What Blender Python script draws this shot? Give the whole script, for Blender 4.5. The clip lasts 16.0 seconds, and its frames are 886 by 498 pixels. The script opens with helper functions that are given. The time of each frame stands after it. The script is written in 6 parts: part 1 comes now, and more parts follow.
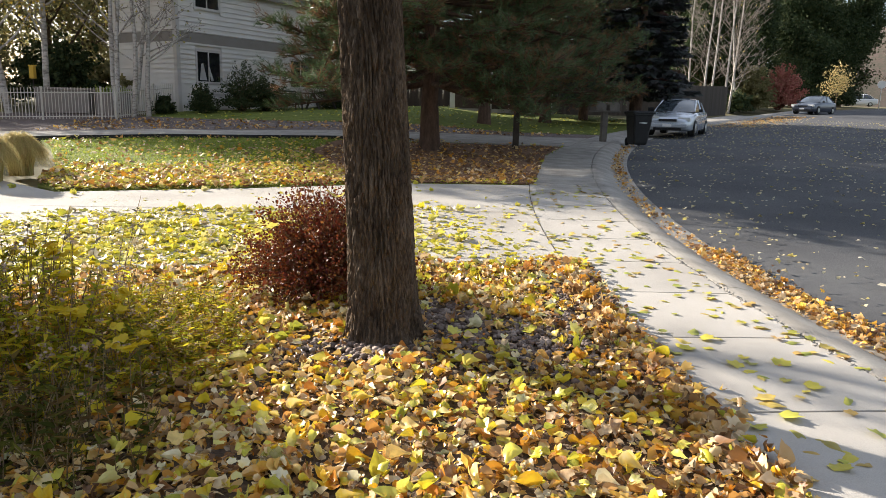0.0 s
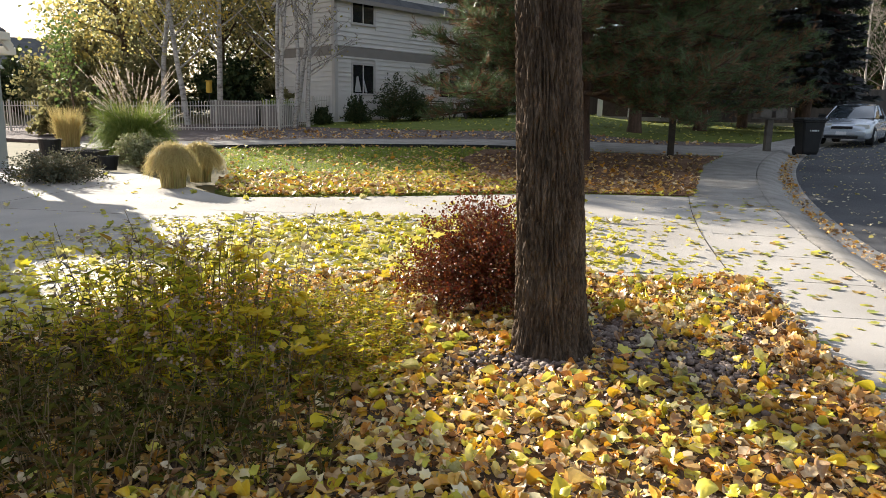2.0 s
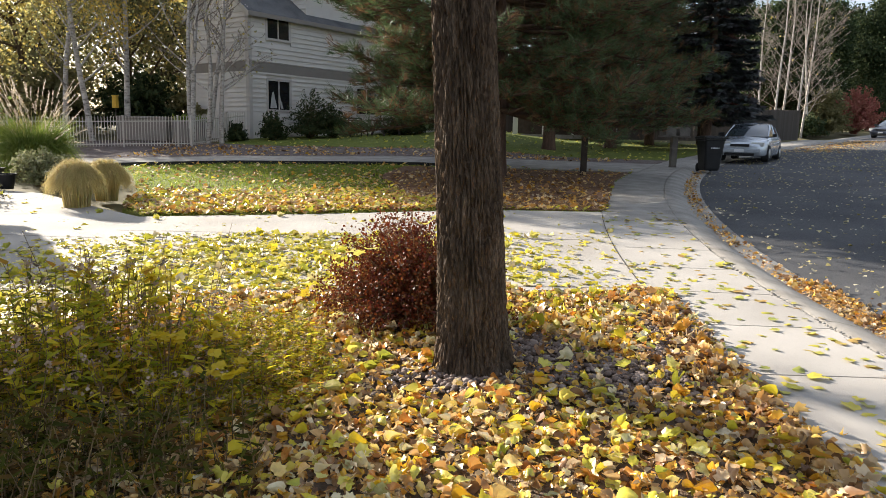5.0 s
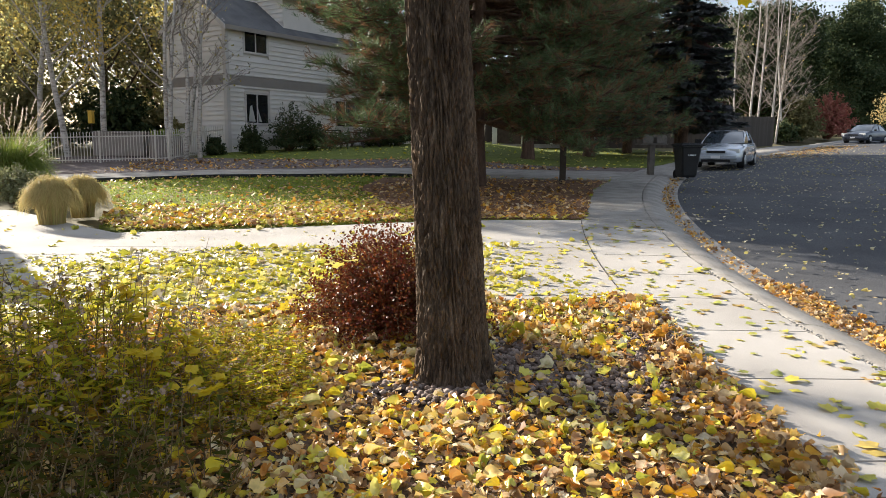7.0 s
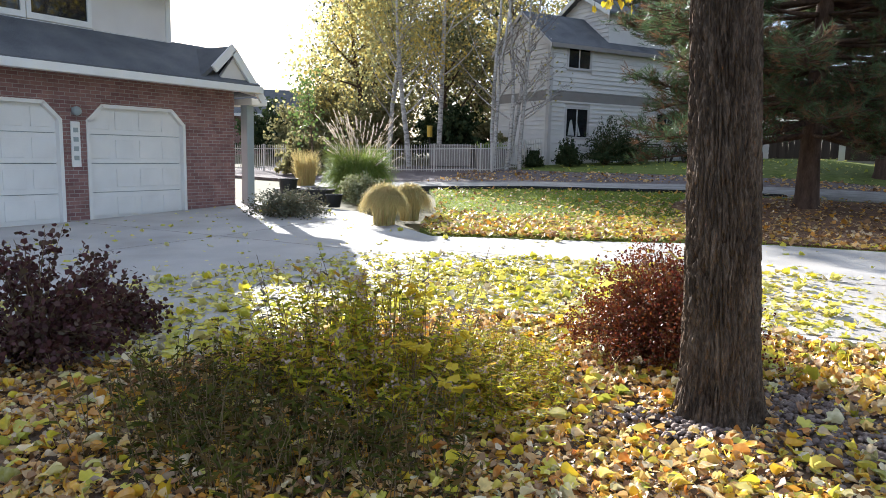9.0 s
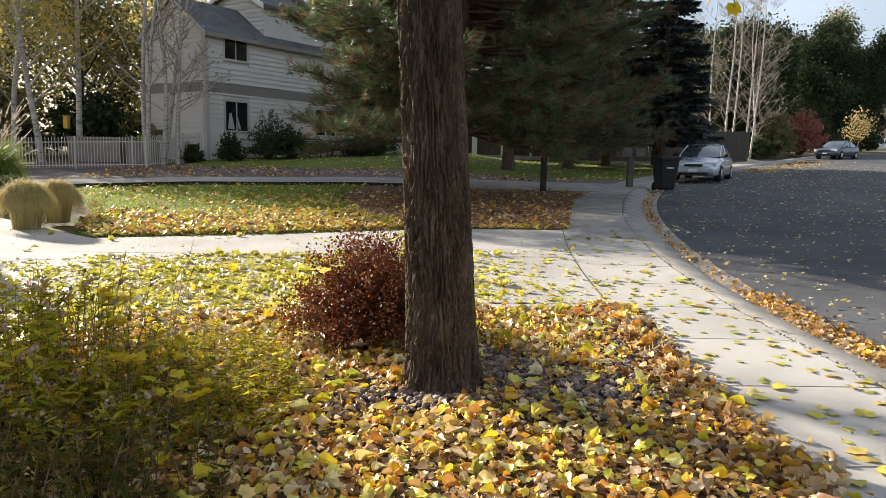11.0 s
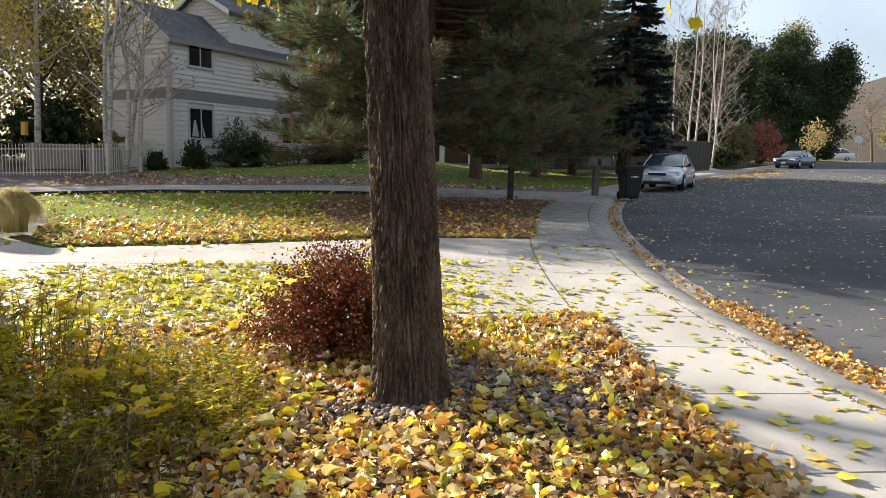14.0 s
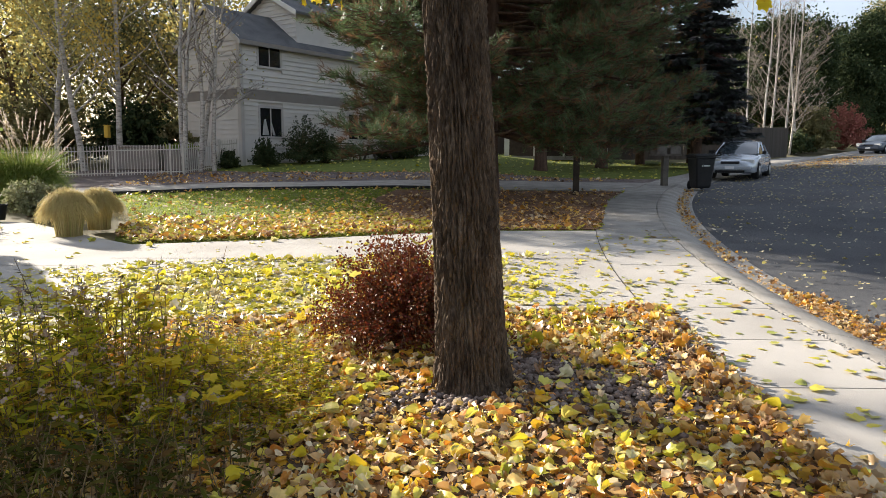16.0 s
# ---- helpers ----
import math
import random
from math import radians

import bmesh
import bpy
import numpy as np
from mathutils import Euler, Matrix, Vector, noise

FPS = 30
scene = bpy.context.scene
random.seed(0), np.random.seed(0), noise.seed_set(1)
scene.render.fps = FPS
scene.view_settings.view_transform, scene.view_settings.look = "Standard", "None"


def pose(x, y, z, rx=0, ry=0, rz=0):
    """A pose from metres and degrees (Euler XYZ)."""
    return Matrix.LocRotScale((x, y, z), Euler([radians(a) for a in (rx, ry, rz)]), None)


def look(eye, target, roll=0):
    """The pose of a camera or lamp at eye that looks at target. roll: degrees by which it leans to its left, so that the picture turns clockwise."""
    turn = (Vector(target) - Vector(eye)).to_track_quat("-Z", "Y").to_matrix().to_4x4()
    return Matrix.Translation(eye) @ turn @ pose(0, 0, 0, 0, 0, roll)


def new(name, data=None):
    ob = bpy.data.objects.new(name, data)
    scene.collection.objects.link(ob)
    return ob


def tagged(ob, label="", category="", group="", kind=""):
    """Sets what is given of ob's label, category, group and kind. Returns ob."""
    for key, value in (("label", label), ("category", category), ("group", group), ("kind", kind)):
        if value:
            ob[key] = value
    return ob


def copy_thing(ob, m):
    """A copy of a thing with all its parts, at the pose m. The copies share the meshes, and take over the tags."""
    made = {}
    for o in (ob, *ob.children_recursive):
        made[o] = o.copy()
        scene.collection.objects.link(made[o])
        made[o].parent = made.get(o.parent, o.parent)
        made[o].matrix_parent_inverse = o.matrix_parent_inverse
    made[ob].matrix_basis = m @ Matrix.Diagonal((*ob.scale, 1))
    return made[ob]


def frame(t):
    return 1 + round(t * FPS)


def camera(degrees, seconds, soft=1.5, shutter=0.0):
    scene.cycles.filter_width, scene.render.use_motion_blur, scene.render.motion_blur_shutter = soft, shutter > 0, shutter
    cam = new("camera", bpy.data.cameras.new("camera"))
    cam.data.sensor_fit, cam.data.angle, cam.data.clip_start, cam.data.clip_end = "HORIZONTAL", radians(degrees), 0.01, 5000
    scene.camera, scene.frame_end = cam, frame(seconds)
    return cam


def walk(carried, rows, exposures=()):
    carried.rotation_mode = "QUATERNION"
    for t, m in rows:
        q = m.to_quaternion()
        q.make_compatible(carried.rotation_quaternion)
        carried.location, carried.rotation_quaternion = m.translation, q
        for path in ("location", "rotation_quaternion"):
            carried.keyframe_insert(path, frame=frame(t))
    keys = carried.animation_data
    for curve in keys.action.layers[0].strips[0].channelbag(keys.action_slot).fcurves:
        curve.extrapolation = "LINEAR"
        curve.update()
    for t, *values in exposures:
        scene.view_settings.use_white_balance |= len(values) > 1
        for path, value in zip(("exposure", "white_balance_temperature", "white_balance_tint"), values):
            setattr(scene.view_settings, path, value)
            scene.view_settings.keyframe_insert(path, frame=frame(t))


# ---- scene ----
cam = camera(64.3, 16.0, soft=0.5)


PATH = [
    (0, (1.955, 0.204, 1.503), (1.83, 2.162, 1.116), 1.6),
    (0.5, (1.871, 0.22, 1.483), (1.643, 2.165, 1.079), 2.5),
    (1, (1.815, 0.252, 1.471), (1.543, 2.188, 1.048), 3.3),
    (1.5, (1.759, 0.265, 1.481), (1.374, 2.178, 1.042), 2.8),
    (2, (1.745, 0.253, 1.506), (1.235, 2.15, 1.134), 1.1),
    (2.5, (1.768, 0.277, 1.509), (1.366, 2.206, 1.168), 1.5),
    (3, (1.77, 0.329, 1.501), (1.498, 2.284, 1.178), 1.8),
    (3.2, (1.762, 0.33, 1.492), (1.48, 2.281, 1.155), 2.2),
    (5.3, (1.735, 0.26, 1.511), (1.449, 2.215, 1.198), 1.1),
    (5.5, (1.734, 0.263, 1.506), (1.48, 2.223, 1.203), 1.1),
    (6, (1.759, 0.26, 1.505), (1.518, 2.223, 1.202), 0.7),
    (6.5, (1.767, 0.261, 1.507), (1.551, 2.226, 1.205), 0.8),
    (7, (1.758, 0.27, 1.51), (1.516, 2.234, 1.219), 0.5),
    (7.5, (1.784, 0.27, 1.513), (1.492, 2.228, 1.233), 0.9),
    (8, (1.832, 0.271, 1.523), (1.302, 2.183, 1.267), -0.5),
    (8.5, (1.969, 0.238, 1.549), (1.083, 2.016, 1.313), 0.8),
    (9, (2.069, 0.317, 1.547), (1.004, 1.988, 1.278), 1.3),
    (9.5, (1.951, 0.27, 1.522), (1.094, 2.061, 1.279), 2.2),
    (10, (1.788, 0.215, 1.496), (1.262, 2.125, 1.224), 0.1),
    (10.2, (1.719, 0.256, 1.461), (1.39, 2.209, 1.185), 0.8),
    (12.5, (1.664, 0.3, 1.483), (1.541, 2.281, 1.234), 1.4),
    (13, (1.666, 0.289, 1.483), (1.526, 2.268, 1.23), 1.1),
    (13.5, (1.668, 0.29, 1.476), (1.561, 2.272, 1.229), 1.3),
    (14, (1.681, 0.3, 1.485), (1.591, 2.284, 1.25), 1.4),
    (14.5, (1.699, 0.314, 1.479), (1.641, 2.299, 1.239), 1.3),
    (15, (1.716, 0.315, 1.476), (1.591, 2.294, 1.215), 0.6),
    (15.5, (1.718, 0.31, 1.479), (1.511, 2.284, 1.226), 1.1),
    (16, (1.715, 0.284, 1.475), (1.439, 2.248, 1.22), 0.2),
]
EXPOSURES = [(0, 1.48, 6500, 10), (1.5, 1.43, 6500, 10), (2.8, 1.5, 6500, 10), (7.2, 1.5, 6500, 10), (8.0, 1.47, 6500, 10), (8.5, 1.86, 5700, 10), (9.0, 1.8, 5700, 10), (9.4, 1.8, 5700, 10), (9.9, 1.36, 6500, 10), (10.1, 1.3, 6500, 10), (12.0, 1.54, 6500, 10), (14.5, 1.52, 6500, 10), (16, 1.45, 6500, 10)]
walk(cam, [(t, look(eye, target, roll)) for t, eye, target, roll in PATH], EXPOSURES)

# ---- world, sun, exposure ----
SUN_UP, SUN_X, SUN_Y = radians(20.5), -0.834, 0.551
SUN_DIR = Vector((SUN_X * math.cos(SUN_UP), SUN_Y * math.cos(SUN_UP), math.sin(SUN_UP))).normalized()
world = bpy.data.worlds.new("world")
scene.world = world
world.use_nodes = True
wn, wl = world.node_tree.nodes, world.node_tree.links
sky = wn.new("ShaderNodeTexSky")
sky.sky_type = "NISHITA"
sky.sun_disc = False
sky.sun_elevation = SUN_UP
sky.sun_rotation = math.atan2(SUN_X, SUN_Y)
sky.air_density, sky.dust_density = 1.0, 1.3
wn["Background"].inputs["Strength"].default_value = 0.048
cloud, cmap, cmix, ccoord = wn.new("ShaderNodeTexNoise"), wn.new("ShaderNodeMapRange"), wn.new("ShaderNodeMix"), wn.new("ShaderNodeTexCoord")
cloud.inputs["Scale"].default_value, cloud.inputs["Detail"].default_value = 2.2, 6
cmap.inputs["From Min"].default_value, cmap.inputs["From Max"].default_value = 0.4, 0.62
cmap.inputs["To Min"].default_value, cmap.inputs["To Max"].default_value = 0.15, 0.54
cmix.data_type = "RGBA"
cmix.inputs[7].default_value = (9.6, 10.5, 12.2, 1)
wl.new(ccoord.outputs["Generated"], cloud.inputs["Vector"])
wl.new(cloud.outputs[0], cmap.inputs[0])
wl.new(cmap.outputs[0], cmix.inputs[0])
wl.new(sky.outputs[0], cmix.inputs[6])
wl.new(cmix.outputs[2], wn["Background"].inputs["Color"])
sun = new("sun", bpy.data.lights.new("sun", "SUN"))
sun.data.energy, sun.data.angle, sun.data.color = 5.0, radians(0.6), (1.0, 0.92, 0.8)
sun.matrix_world = look(SUN_DIR * 50, (0, 0, 0))


# ---- materials ----
def mat(name, cols, scale=3.0, rough=0.85, bump=0.0, bscale=40.0, rand="", trans=0.0, metal=0.0, stretch=(1, 1, 1), spec=0.3, mix=0.3, coat=0.0):
    """A procedural surface: a ramp of colours driven by two noises, or by a random value for each island or object."""
    m = bpy.data.materials.new(name)
    m.use_nodes = True
    n, l = m.node_tree.nodes, m.node_tree.links
    b = n["Principled BSDF"]
    b.inputs["Roughness"].default_value, b.inputs["Metallic"].default_value = rough, metal
    b.inputs["Specular IOR Level"].default_value = spec
    b.inputs["Coat Weight"].default_value = coat
    geo = n.new("ShaderNodeNewGeometry")
    mp = n.new("ShaderNodeMapping")
    mp.inputs["Scale"].default_value = stretch
    l.new(geo.outputs["Position"], mp.inputs["Vector"])
    big, small = n.new("ShaderNodeTexNoise"), n.new("ShaderNodeTexNoise")
    big.inputs["Scale"].default_value, big.inputs["Detail"].default_value = scale, 5
    small.inputs["Scale"].default_value, small.inputs["Detail"].default_value = bscale, 3
    l.new(mp.outputs[0], big.inputs["Vector"])
    l.new(mp.outputs[0], small.inputs["Vector"])
    mx = n.new("ShaderNodeMix")
    mx.inputs[0].default_value = mix
    if rand:
        if rand == "island":
            l.new(geo.outputs["Random Per Island"], mx.inputs[2])
        else:
            l.new(n.new("ShaderNodeObjectInfo").outputs["Random"], mx.inputs[2])
        l.new(small.outputs[0], mx.inputs[3])
    else:
        l.new(big.outputs[0], mx.inputs[2])
        l.new(small.outputs[0], mx.inputs[3])
    ramp = n.new("ShaderNodeValToRGB")
    lo, hi = (0.0, 1.0) if rand else (0.32, 0.68)
    while len(ramp.color_ramp.elements) < len(cols):
        ramp.color_ramp.elements.new(0.5)
    for k, c in enumerate(cols):
        e = ramp.color_ramp.elements[k]
        e.position = lo + (hi - lo) * k / max(1, len(cols) - 1)
        e.color = (*c, 1)
    l.new(mx.outputs[0], ramp.inputs[0])
    l.new(ramp.outputs[0], b.inputs["Base Color"])
    if bump:
        bp = n.new("ShaderNodeBump")
        bp.inputs["Strength"].default_value, bp.inputs["Distance"].default_value = bump, 0.02
        l.new(small.outputs[0], bp.inputs["Height"])
        l.new(bp.outputs[0], b.inputs["Normal"])
    if trans:
        t, s = n.new("ShaderNodeBsdfTranslucent"), n.new("ShaderNodeMixShader")
        l.new(ramp.outputs[0], t.inputs["Color"])
        s.inputs[0].default_value = trans
        l.new(b.outputs[0], s.inputs[1])
        l.new(t.outputs[0], s.inputs[2])
        l.new(s.outputs[0], n["Material Output"].inputs["Surface"])
    return m


CONCRETE = mat("concrete", [(0.33, 0.3, 0.27), (0.42, 0.39, 0.355), (0.5, 0.465, 0.425)], 0.8, 0.85, 0.25, 160)
CONCRETE_OLD = mat("old_concrete", [(0.22, 0.2, 0.178), (0.31, 0.285, 0.255), (0.39, 0.365, 0.325)], 2.5, 0.9, 0.4, 90)
ASPHALT = mat("asphalt", [(0.052, 0.052, 0.056), (0.08, 0.08, 0.085), (0.122, 0.122, 0.124)], 0.6, 0.9, 0.5, 220, mix=0.45)
SOIL = mat("soil", [(0.05, 0.035, 0.025), (0.11, 0.075, 0.05), (0.19, 0.135, 0.09)], 4, 0.95, 0.8, 60)
MULCH = mat("pine_straw_mulch", [(0.10, 0.05, 0.03), (0.2, 0.11, 0.065), (0.33, 0.2, 0.12)], 3, 0.95, 0.9, 80, mix=0.5)
MULCH_GREY = mat("weathered_mulch", [(0.08, 0.06, 0.055), (0.16, 0.125, 0.115), (0.27, 0.22, 0.2)], 3, 0.95, 0.9, 80, mix=0.5)
LAWN = mat("lawn_soil", [(0.07, 0.1, 0.015), (0.14, 0.17, 0.025), (0.22, 0.22, 0.05)], 2.5, 0.95, 0.8, 120, mix=0.45)
GRASS = mat("grass_blade", [(0.12, 0.19, 0.015), (0.25, 0.32, 0.03), (0.42, 0.42, 0.08)], 2, 0.6, rand="island", trans=0.45)
FARLAND = mat("far_land", [(0.08, 0.08, 0.03), (0.13, 0.11, 0.05), (0.17, 0.14, 0.07)], 0.15, 0.95, 0.3, 5)
HILL = mat("hill_scrub", [(0.04, 0.032, 0.028), (0.085, 0.062, 0.05), (0.05, 0.048, 0.034), (0.11, 0.08, 0.06)], 0.06, 1.0, 0.0, 0.3, mix=0.5)
BARK = mat("furrowed_bark", [(0.03, 0.019, 0.012), (0.1, 0.067, 0.043), (0.2, 0.145, 0.1)], 14, 0.9, 1.0, 120, stretch=(1, 1, 0.22), mix=0.5)
BARK_PINE = mat("pine_bark", [(0.05, 0.03, 0.022), (0.1, 0.06, 0.042), (0.16, 0.1, 0.07)], 8, 0.95, 0.6, 50, stretch=(1, 1, 0.3))
BARK_BIRCH = mat("birch_bark", [(0.1, 0.085, 0.07), (0.44, 0.4, 0.36), (0.58, 0.54, 0.49)], 5, 0.75, 0.3, 30, stretch=(1, 1, 3.0), mix=0.35)
TWIG = mat("bare_twig", [(0.16, 0.13, 0.11), (0.28, 0.24, 0.21)], 6, 0.8)
NEEDLE = mat("pine_needle", [(0.03, 0.055, 0.024), (0.07, 0.115, 0.05), (0.16, 0.22, 0.1), (0.09, 0.13, 0.05), (0.1, 0.075, 0.036)], 2, 0.45, rand="island", trans=0.35, mix=0.15)
NEEDLE_DEAD = mat("dead_needle", [(0.16, 0.085, 0.045), (0.27, 0.15, 0.08)], 2, 0.7, rand="island", trans=0.25)
SPRUCE = mat("spruce_needle", [(0.022, 0.03, 0.026), (0.045, 0.055, 0.05), (0.08, 0.08, 0.085), (0.06, 0.045, 0.055)], 2, 0.6, rand="island", trans=0.1)
LEAF_LITTER = mat("leaf_litter", [(0.1, 0.04, 0.018), (0.34, 0.16, 0.05), (0.82, 0.7, 0.46), (0.68, 0.34, 0.02), (0.86, 0.64, 0.04), (0.34, 0.32, 0.07), (0.84, 0.74, 0.5), (0.84, 0.6, 0.04), (0.58, 0.2, 0.025), (0.78, 0.56, 0.18), (0.14, 0.065, 0.03)], 4, 0.34, rand="island", trans=0.22, mix=0.12, bscale=30, spec=0.55)
LEAF_BROWN = mat("brown_leaf_litter", [(0.09, 0.042, 0.02), (0.28, 0.14, 0.055), (0.6, 0.4, 0.18), (0.6, 0.26, 0.03), (0.74, 0.46, 0.07), (0.76, 0.6, 0.38), (0.16, 0.085, 0.04)], 4, 0.45, rand="island", trans=0.25, mix=0.08, spec=0.5)
LEAF_GREENISH = mat("green_yellow_leaf", [(0.34, 0.37, 0.05), (0.8, 0.64, 0.04), (0.4, 0.41, 0.05), (0.82, 0.7, 0.16), (0.6, 0.55, 0.05), (0.76, 0.66, 0.36)], 4, 0.42, rand="island", trans=0.3, mix=0.1, spec=0.5)
LEAF_PALE = mat("bleached_fallen_leaf", [(0.5, 0.42, 0.2), (0.7, 0.62, 0.42), (0.6, 0.5, 0.12), (0.4, 0.3, 0.14), (0.76, 0.7, 0.55)], 4, 0.5, rand="island", trans=0.2, mix=0.1)
LEAF_ONE = mat("single_fallen_leaf", [(0.4, 0.42, 0.07), (0.6, 0.5, 0.08), (0.3, 0.34, 0.08), (0.5, 0.3, 0.1), (0.58, 0.5, 0.12)], 4, 0.55, rand="object", trans=0.2, mix=0.1)
ROCK = mat("river_rock", [(0.07, 0.045, 0.035), (0.15, 0.105, 0.085), (0.32, 0.25, 0.21), (0.11, 0.08, 0.066), (0.22, 0.15, 0.12)], 5, 0.7, 0.3, 90, rand="island", mix=0.15)
PERENNIAL = mat("perennial_leaf", [(0.07, 0.085, 0.012), (0.24, 0.26, 0.02), (0.5, 0.48, 0.03), (0.78, 0.62, 0.04), (0.42, 0.22, 0.04), (0.36, 0.37, 0.03), (0.78, 0.58, 0.04)], 3, 0.55, rand="island", trans=0.6, mix=0.1, spec=0.15)
STEM = mat("dry_stem", [(0.13, 0.08, 0.04), (0.28, 0.2, 0.1)], 8, 0.8)
SEED = mat("dried_flower_head", [(0.3, 0.2, 0.13), (0.5, 0.38, 0.28)], 8, 0.9, rand="island", trans=0.2)
YELLOW_LEAF = mat("yellow_maple_leaf", [(0.62, 0.44, 0.02), (0.75, 0.6, 0.04)], 8, 0.5, rand="island", trans=0.5, mix=0.2)
BARBERRY = mat("barberry_leaf", [(0.05, 0.009, 0.008), (0.13, 0.023, 0.012), (0.23, 0.055, 0.015), (0.09, 0.035, 0.015), (0.3, 0.12, 0.025)], 8, 0.5, rand="island", trans=0.28, mix=0.1)
PURPLE_LEAF = mat("purple_shrub_leaf", [(0.05, 0.02, 0.02), (0.1, 0.035, 0.035), (0.09, 0.07, 0.035)], 8, 0.6, rand="island", trans=0.25, mix=0.1)
DARK_LEAF = mat("dark_green_leaf", [(0.02, 0.034, 0.016), (0.034, 0.052, 0.022), (0.055, 0.075, 0.03), (0.1, 0.1, 0.038)], 0.4, 0.75, rand="island", trans=0.18, mix=0.3, bscale=0.5, spec=0.15)
GOLD_LEAF = mat("golden_leaf", [(0.28, 0.31, 0.15), (0.42, 0.41, 0.18), (0.58, 0.44, 0.12), (0.36, 0.37, 0.18)], 0.4, 0.55, rand="island", trans=0.62, mix=0.35, bscale=0.5)
AMBER_LEAF = mat("amber_leaf", [(0.42, 0.25, 0.05), (0.6, 0.4, 0.06), (0.66, 0.47, 0.09), (0.32, 0.27, 0.1), (0.36, 0.33, 0.12)], 0.4, 0.55, rand="island", trans=0.45, mix=0.3, bscale=0.5)
PALE_LEAF = mat("pale_yellow_leaf", [(0.5, 0.42, 0.2), (0.68, 0.54, 0.24), (0.42, 0.3, 0.14)], 0.4, 0.6, rand="island", trans=0.4, mix=0.3)
# house shade painted in: darker tones than the sunlit perennials have
SHADE_PLANT = mat("shade_toned_bed_leaf", [(0.026, 0.03, 0.006), (0.055, 0.062, 0.009), (0.11, 0.105, 0.014), (0.12, 0.068, 0.02), (0.06, 0.038, 0.015)], 3, 0.75, rand="island", trans=0.3, mix=0.1, spec=0.08)
OLIVE_LEAF = mat("olive_leaf", [(0.13, 0.135, 0.06), (0.22, 0.205, 0.09), (0.32, 0.26, 0.12)], 0.4, 0.6, rand="island", trans=0.55, mix=0.3)
RED_LEAF = mat("red_shrub_leaf", [(0.24, 0.06, 0.05), (0.4, 0.12, 0.1), (0.44, 0.2, 0.14), (0.3, 0.14, 0.07)], 0.5, 0.65, rand="island", trans=0.3)
STRAW = mat("straw_blade", [(0.36, 0.27, 0.1), (0.55, 0.43, 0.18), (0.68, 0.56, 0.28), (0.4, 0.4, 0.12)], 3, 0.65, rand="island", trans=0.3, mix=0.1)
TALLGRASS = mat("tall_grass_blade", [(0.1, 0.17, 0.03), (0.2, 0.27, 0.05), (0.36, 0.38, 0.1)], 3, 0.55, rand="island", trans=0.35, mix=0.1)
PLUME = mat("grass_plume", [(0.55, 0.45, 0.36), (0.72, 0.63, 0.54)], 5, 0.9, rand="island", trans=0.4)
BRICK = None
SIDING = mat("painted_lap_siding", [(0.62, 0.58, 0.54), (0.7, 0.66, 0.62)], 1.5, 0.7, 0.15, 60)
SIDING_TRIM = mat("siding_trim", [(0.5, 0.46, 0.43), (0.56, 0.52, 0.49)], 2, 0.7, 0.1, 40)
BAND = mat("brown_grey_band_paint", [(0.24, 0.21, 0.19), (0.29, 0.26, 0.235)], 2, 0.7, 0.1, 40)
OFFWHITE = mat("off_white_paint", [(0.68, 0.66, 0.62), (0.78, 0.76, 0.72)], 2, 0.55, 0.08, 50)
GREYTRIM = mat("grey_green_paint", [(0.28, 0.31, 0.3), (0.34, 0.37, 0.36)], 2, 0.6, 0.08, 40)
SHINGLE = mat("asphalt_shingle", [(0.07, 0.07, 0.075), (0.12, 0.12, 0.125), (0.17, 0.165, 0.16)], 1.5, 0.95, 0.6, 45, mix=0.5)
FENCE_WHITE = mat("cream_metal_fence", [(0.5, 0.46, 0.4), (0.6, 0.56, 0.5)], 3, 0.5)
FENCE_WOOD = mat("weathered_cedar", [(0.05, 0.04, 0.031), (0.095, 0.075, 0.06)], 3, 0.9, 0.4, 40, rand="object", stretch=(1, 1, 0.2))
MAIL_WOOD = mat("grey_mailbox_wood", [(0.1, 0.088, 0.075), (0.17, 0.15, 0.13)], 5, 0.85, 0.3, 40)
FENCE_WOOD_LIGHT = mat("weathered_grey_cedar", [(0.05, 0.042, 0.036), (0.08, 0.068, 0.06)], 3, 0.9, 0.4, 40, rand="object")
DARKWOOD = mat("dark_stained_wood", [(0.035, 0.026, 0.02), (0.07, 0.055, 0.042)], 6, 0.8, 0.3, 40)
BLACK_PLASTIC = mat("black_plastic", [(0.012, 0.012, 0.013), (0.022, 0.022, 0.024)], 6, 0.45, 0.1, 80)
RUBBER = mat("tyre_rubber", [(0.015, 0.015, 0.015), (0.03, 0.03, 0.03)], 8, 0.85)
SILVER = mat("silver_car_paint", [(0.5, 0.54, 0.6), (0.56, 0.6, 0.66)], 1, 0.25, metal=0.35, spec=0.6, coat=0.8)
GREY_CAR = mat("grey_blue_car_paint", [(0.04, 0.048, 0.07), (0.055, 0.065, 0.09)], 1, 0.3, metal=0.2, spec=0.4, coat=0.5)
WHITE_CAR = mat("white_car_paint", [(0.65, 0.66, 0.68), (0.72, 0.72, 0.73)], 1, 0.3, spec=0.5, coat=0.6)
CAR_GLASS = mat("tinted_glass", [(0.03, 0.04, 0.048), (0.05, 0.06, 0.07)], 1, 0.06, spec=1.0, coat=0.8)
WINDOW_GLASS = mat("dark_window_glass", [(0.012, 0.014, 0.016), (0.02, 0.022, 0.025)], 1, 0.05, spec=0.7)
CHROME = mat("alloy_metal", [(0.5, 0.5, 0.5), (0.62, 0.62, 0.62)], 4, 0.3, metal=0.9)
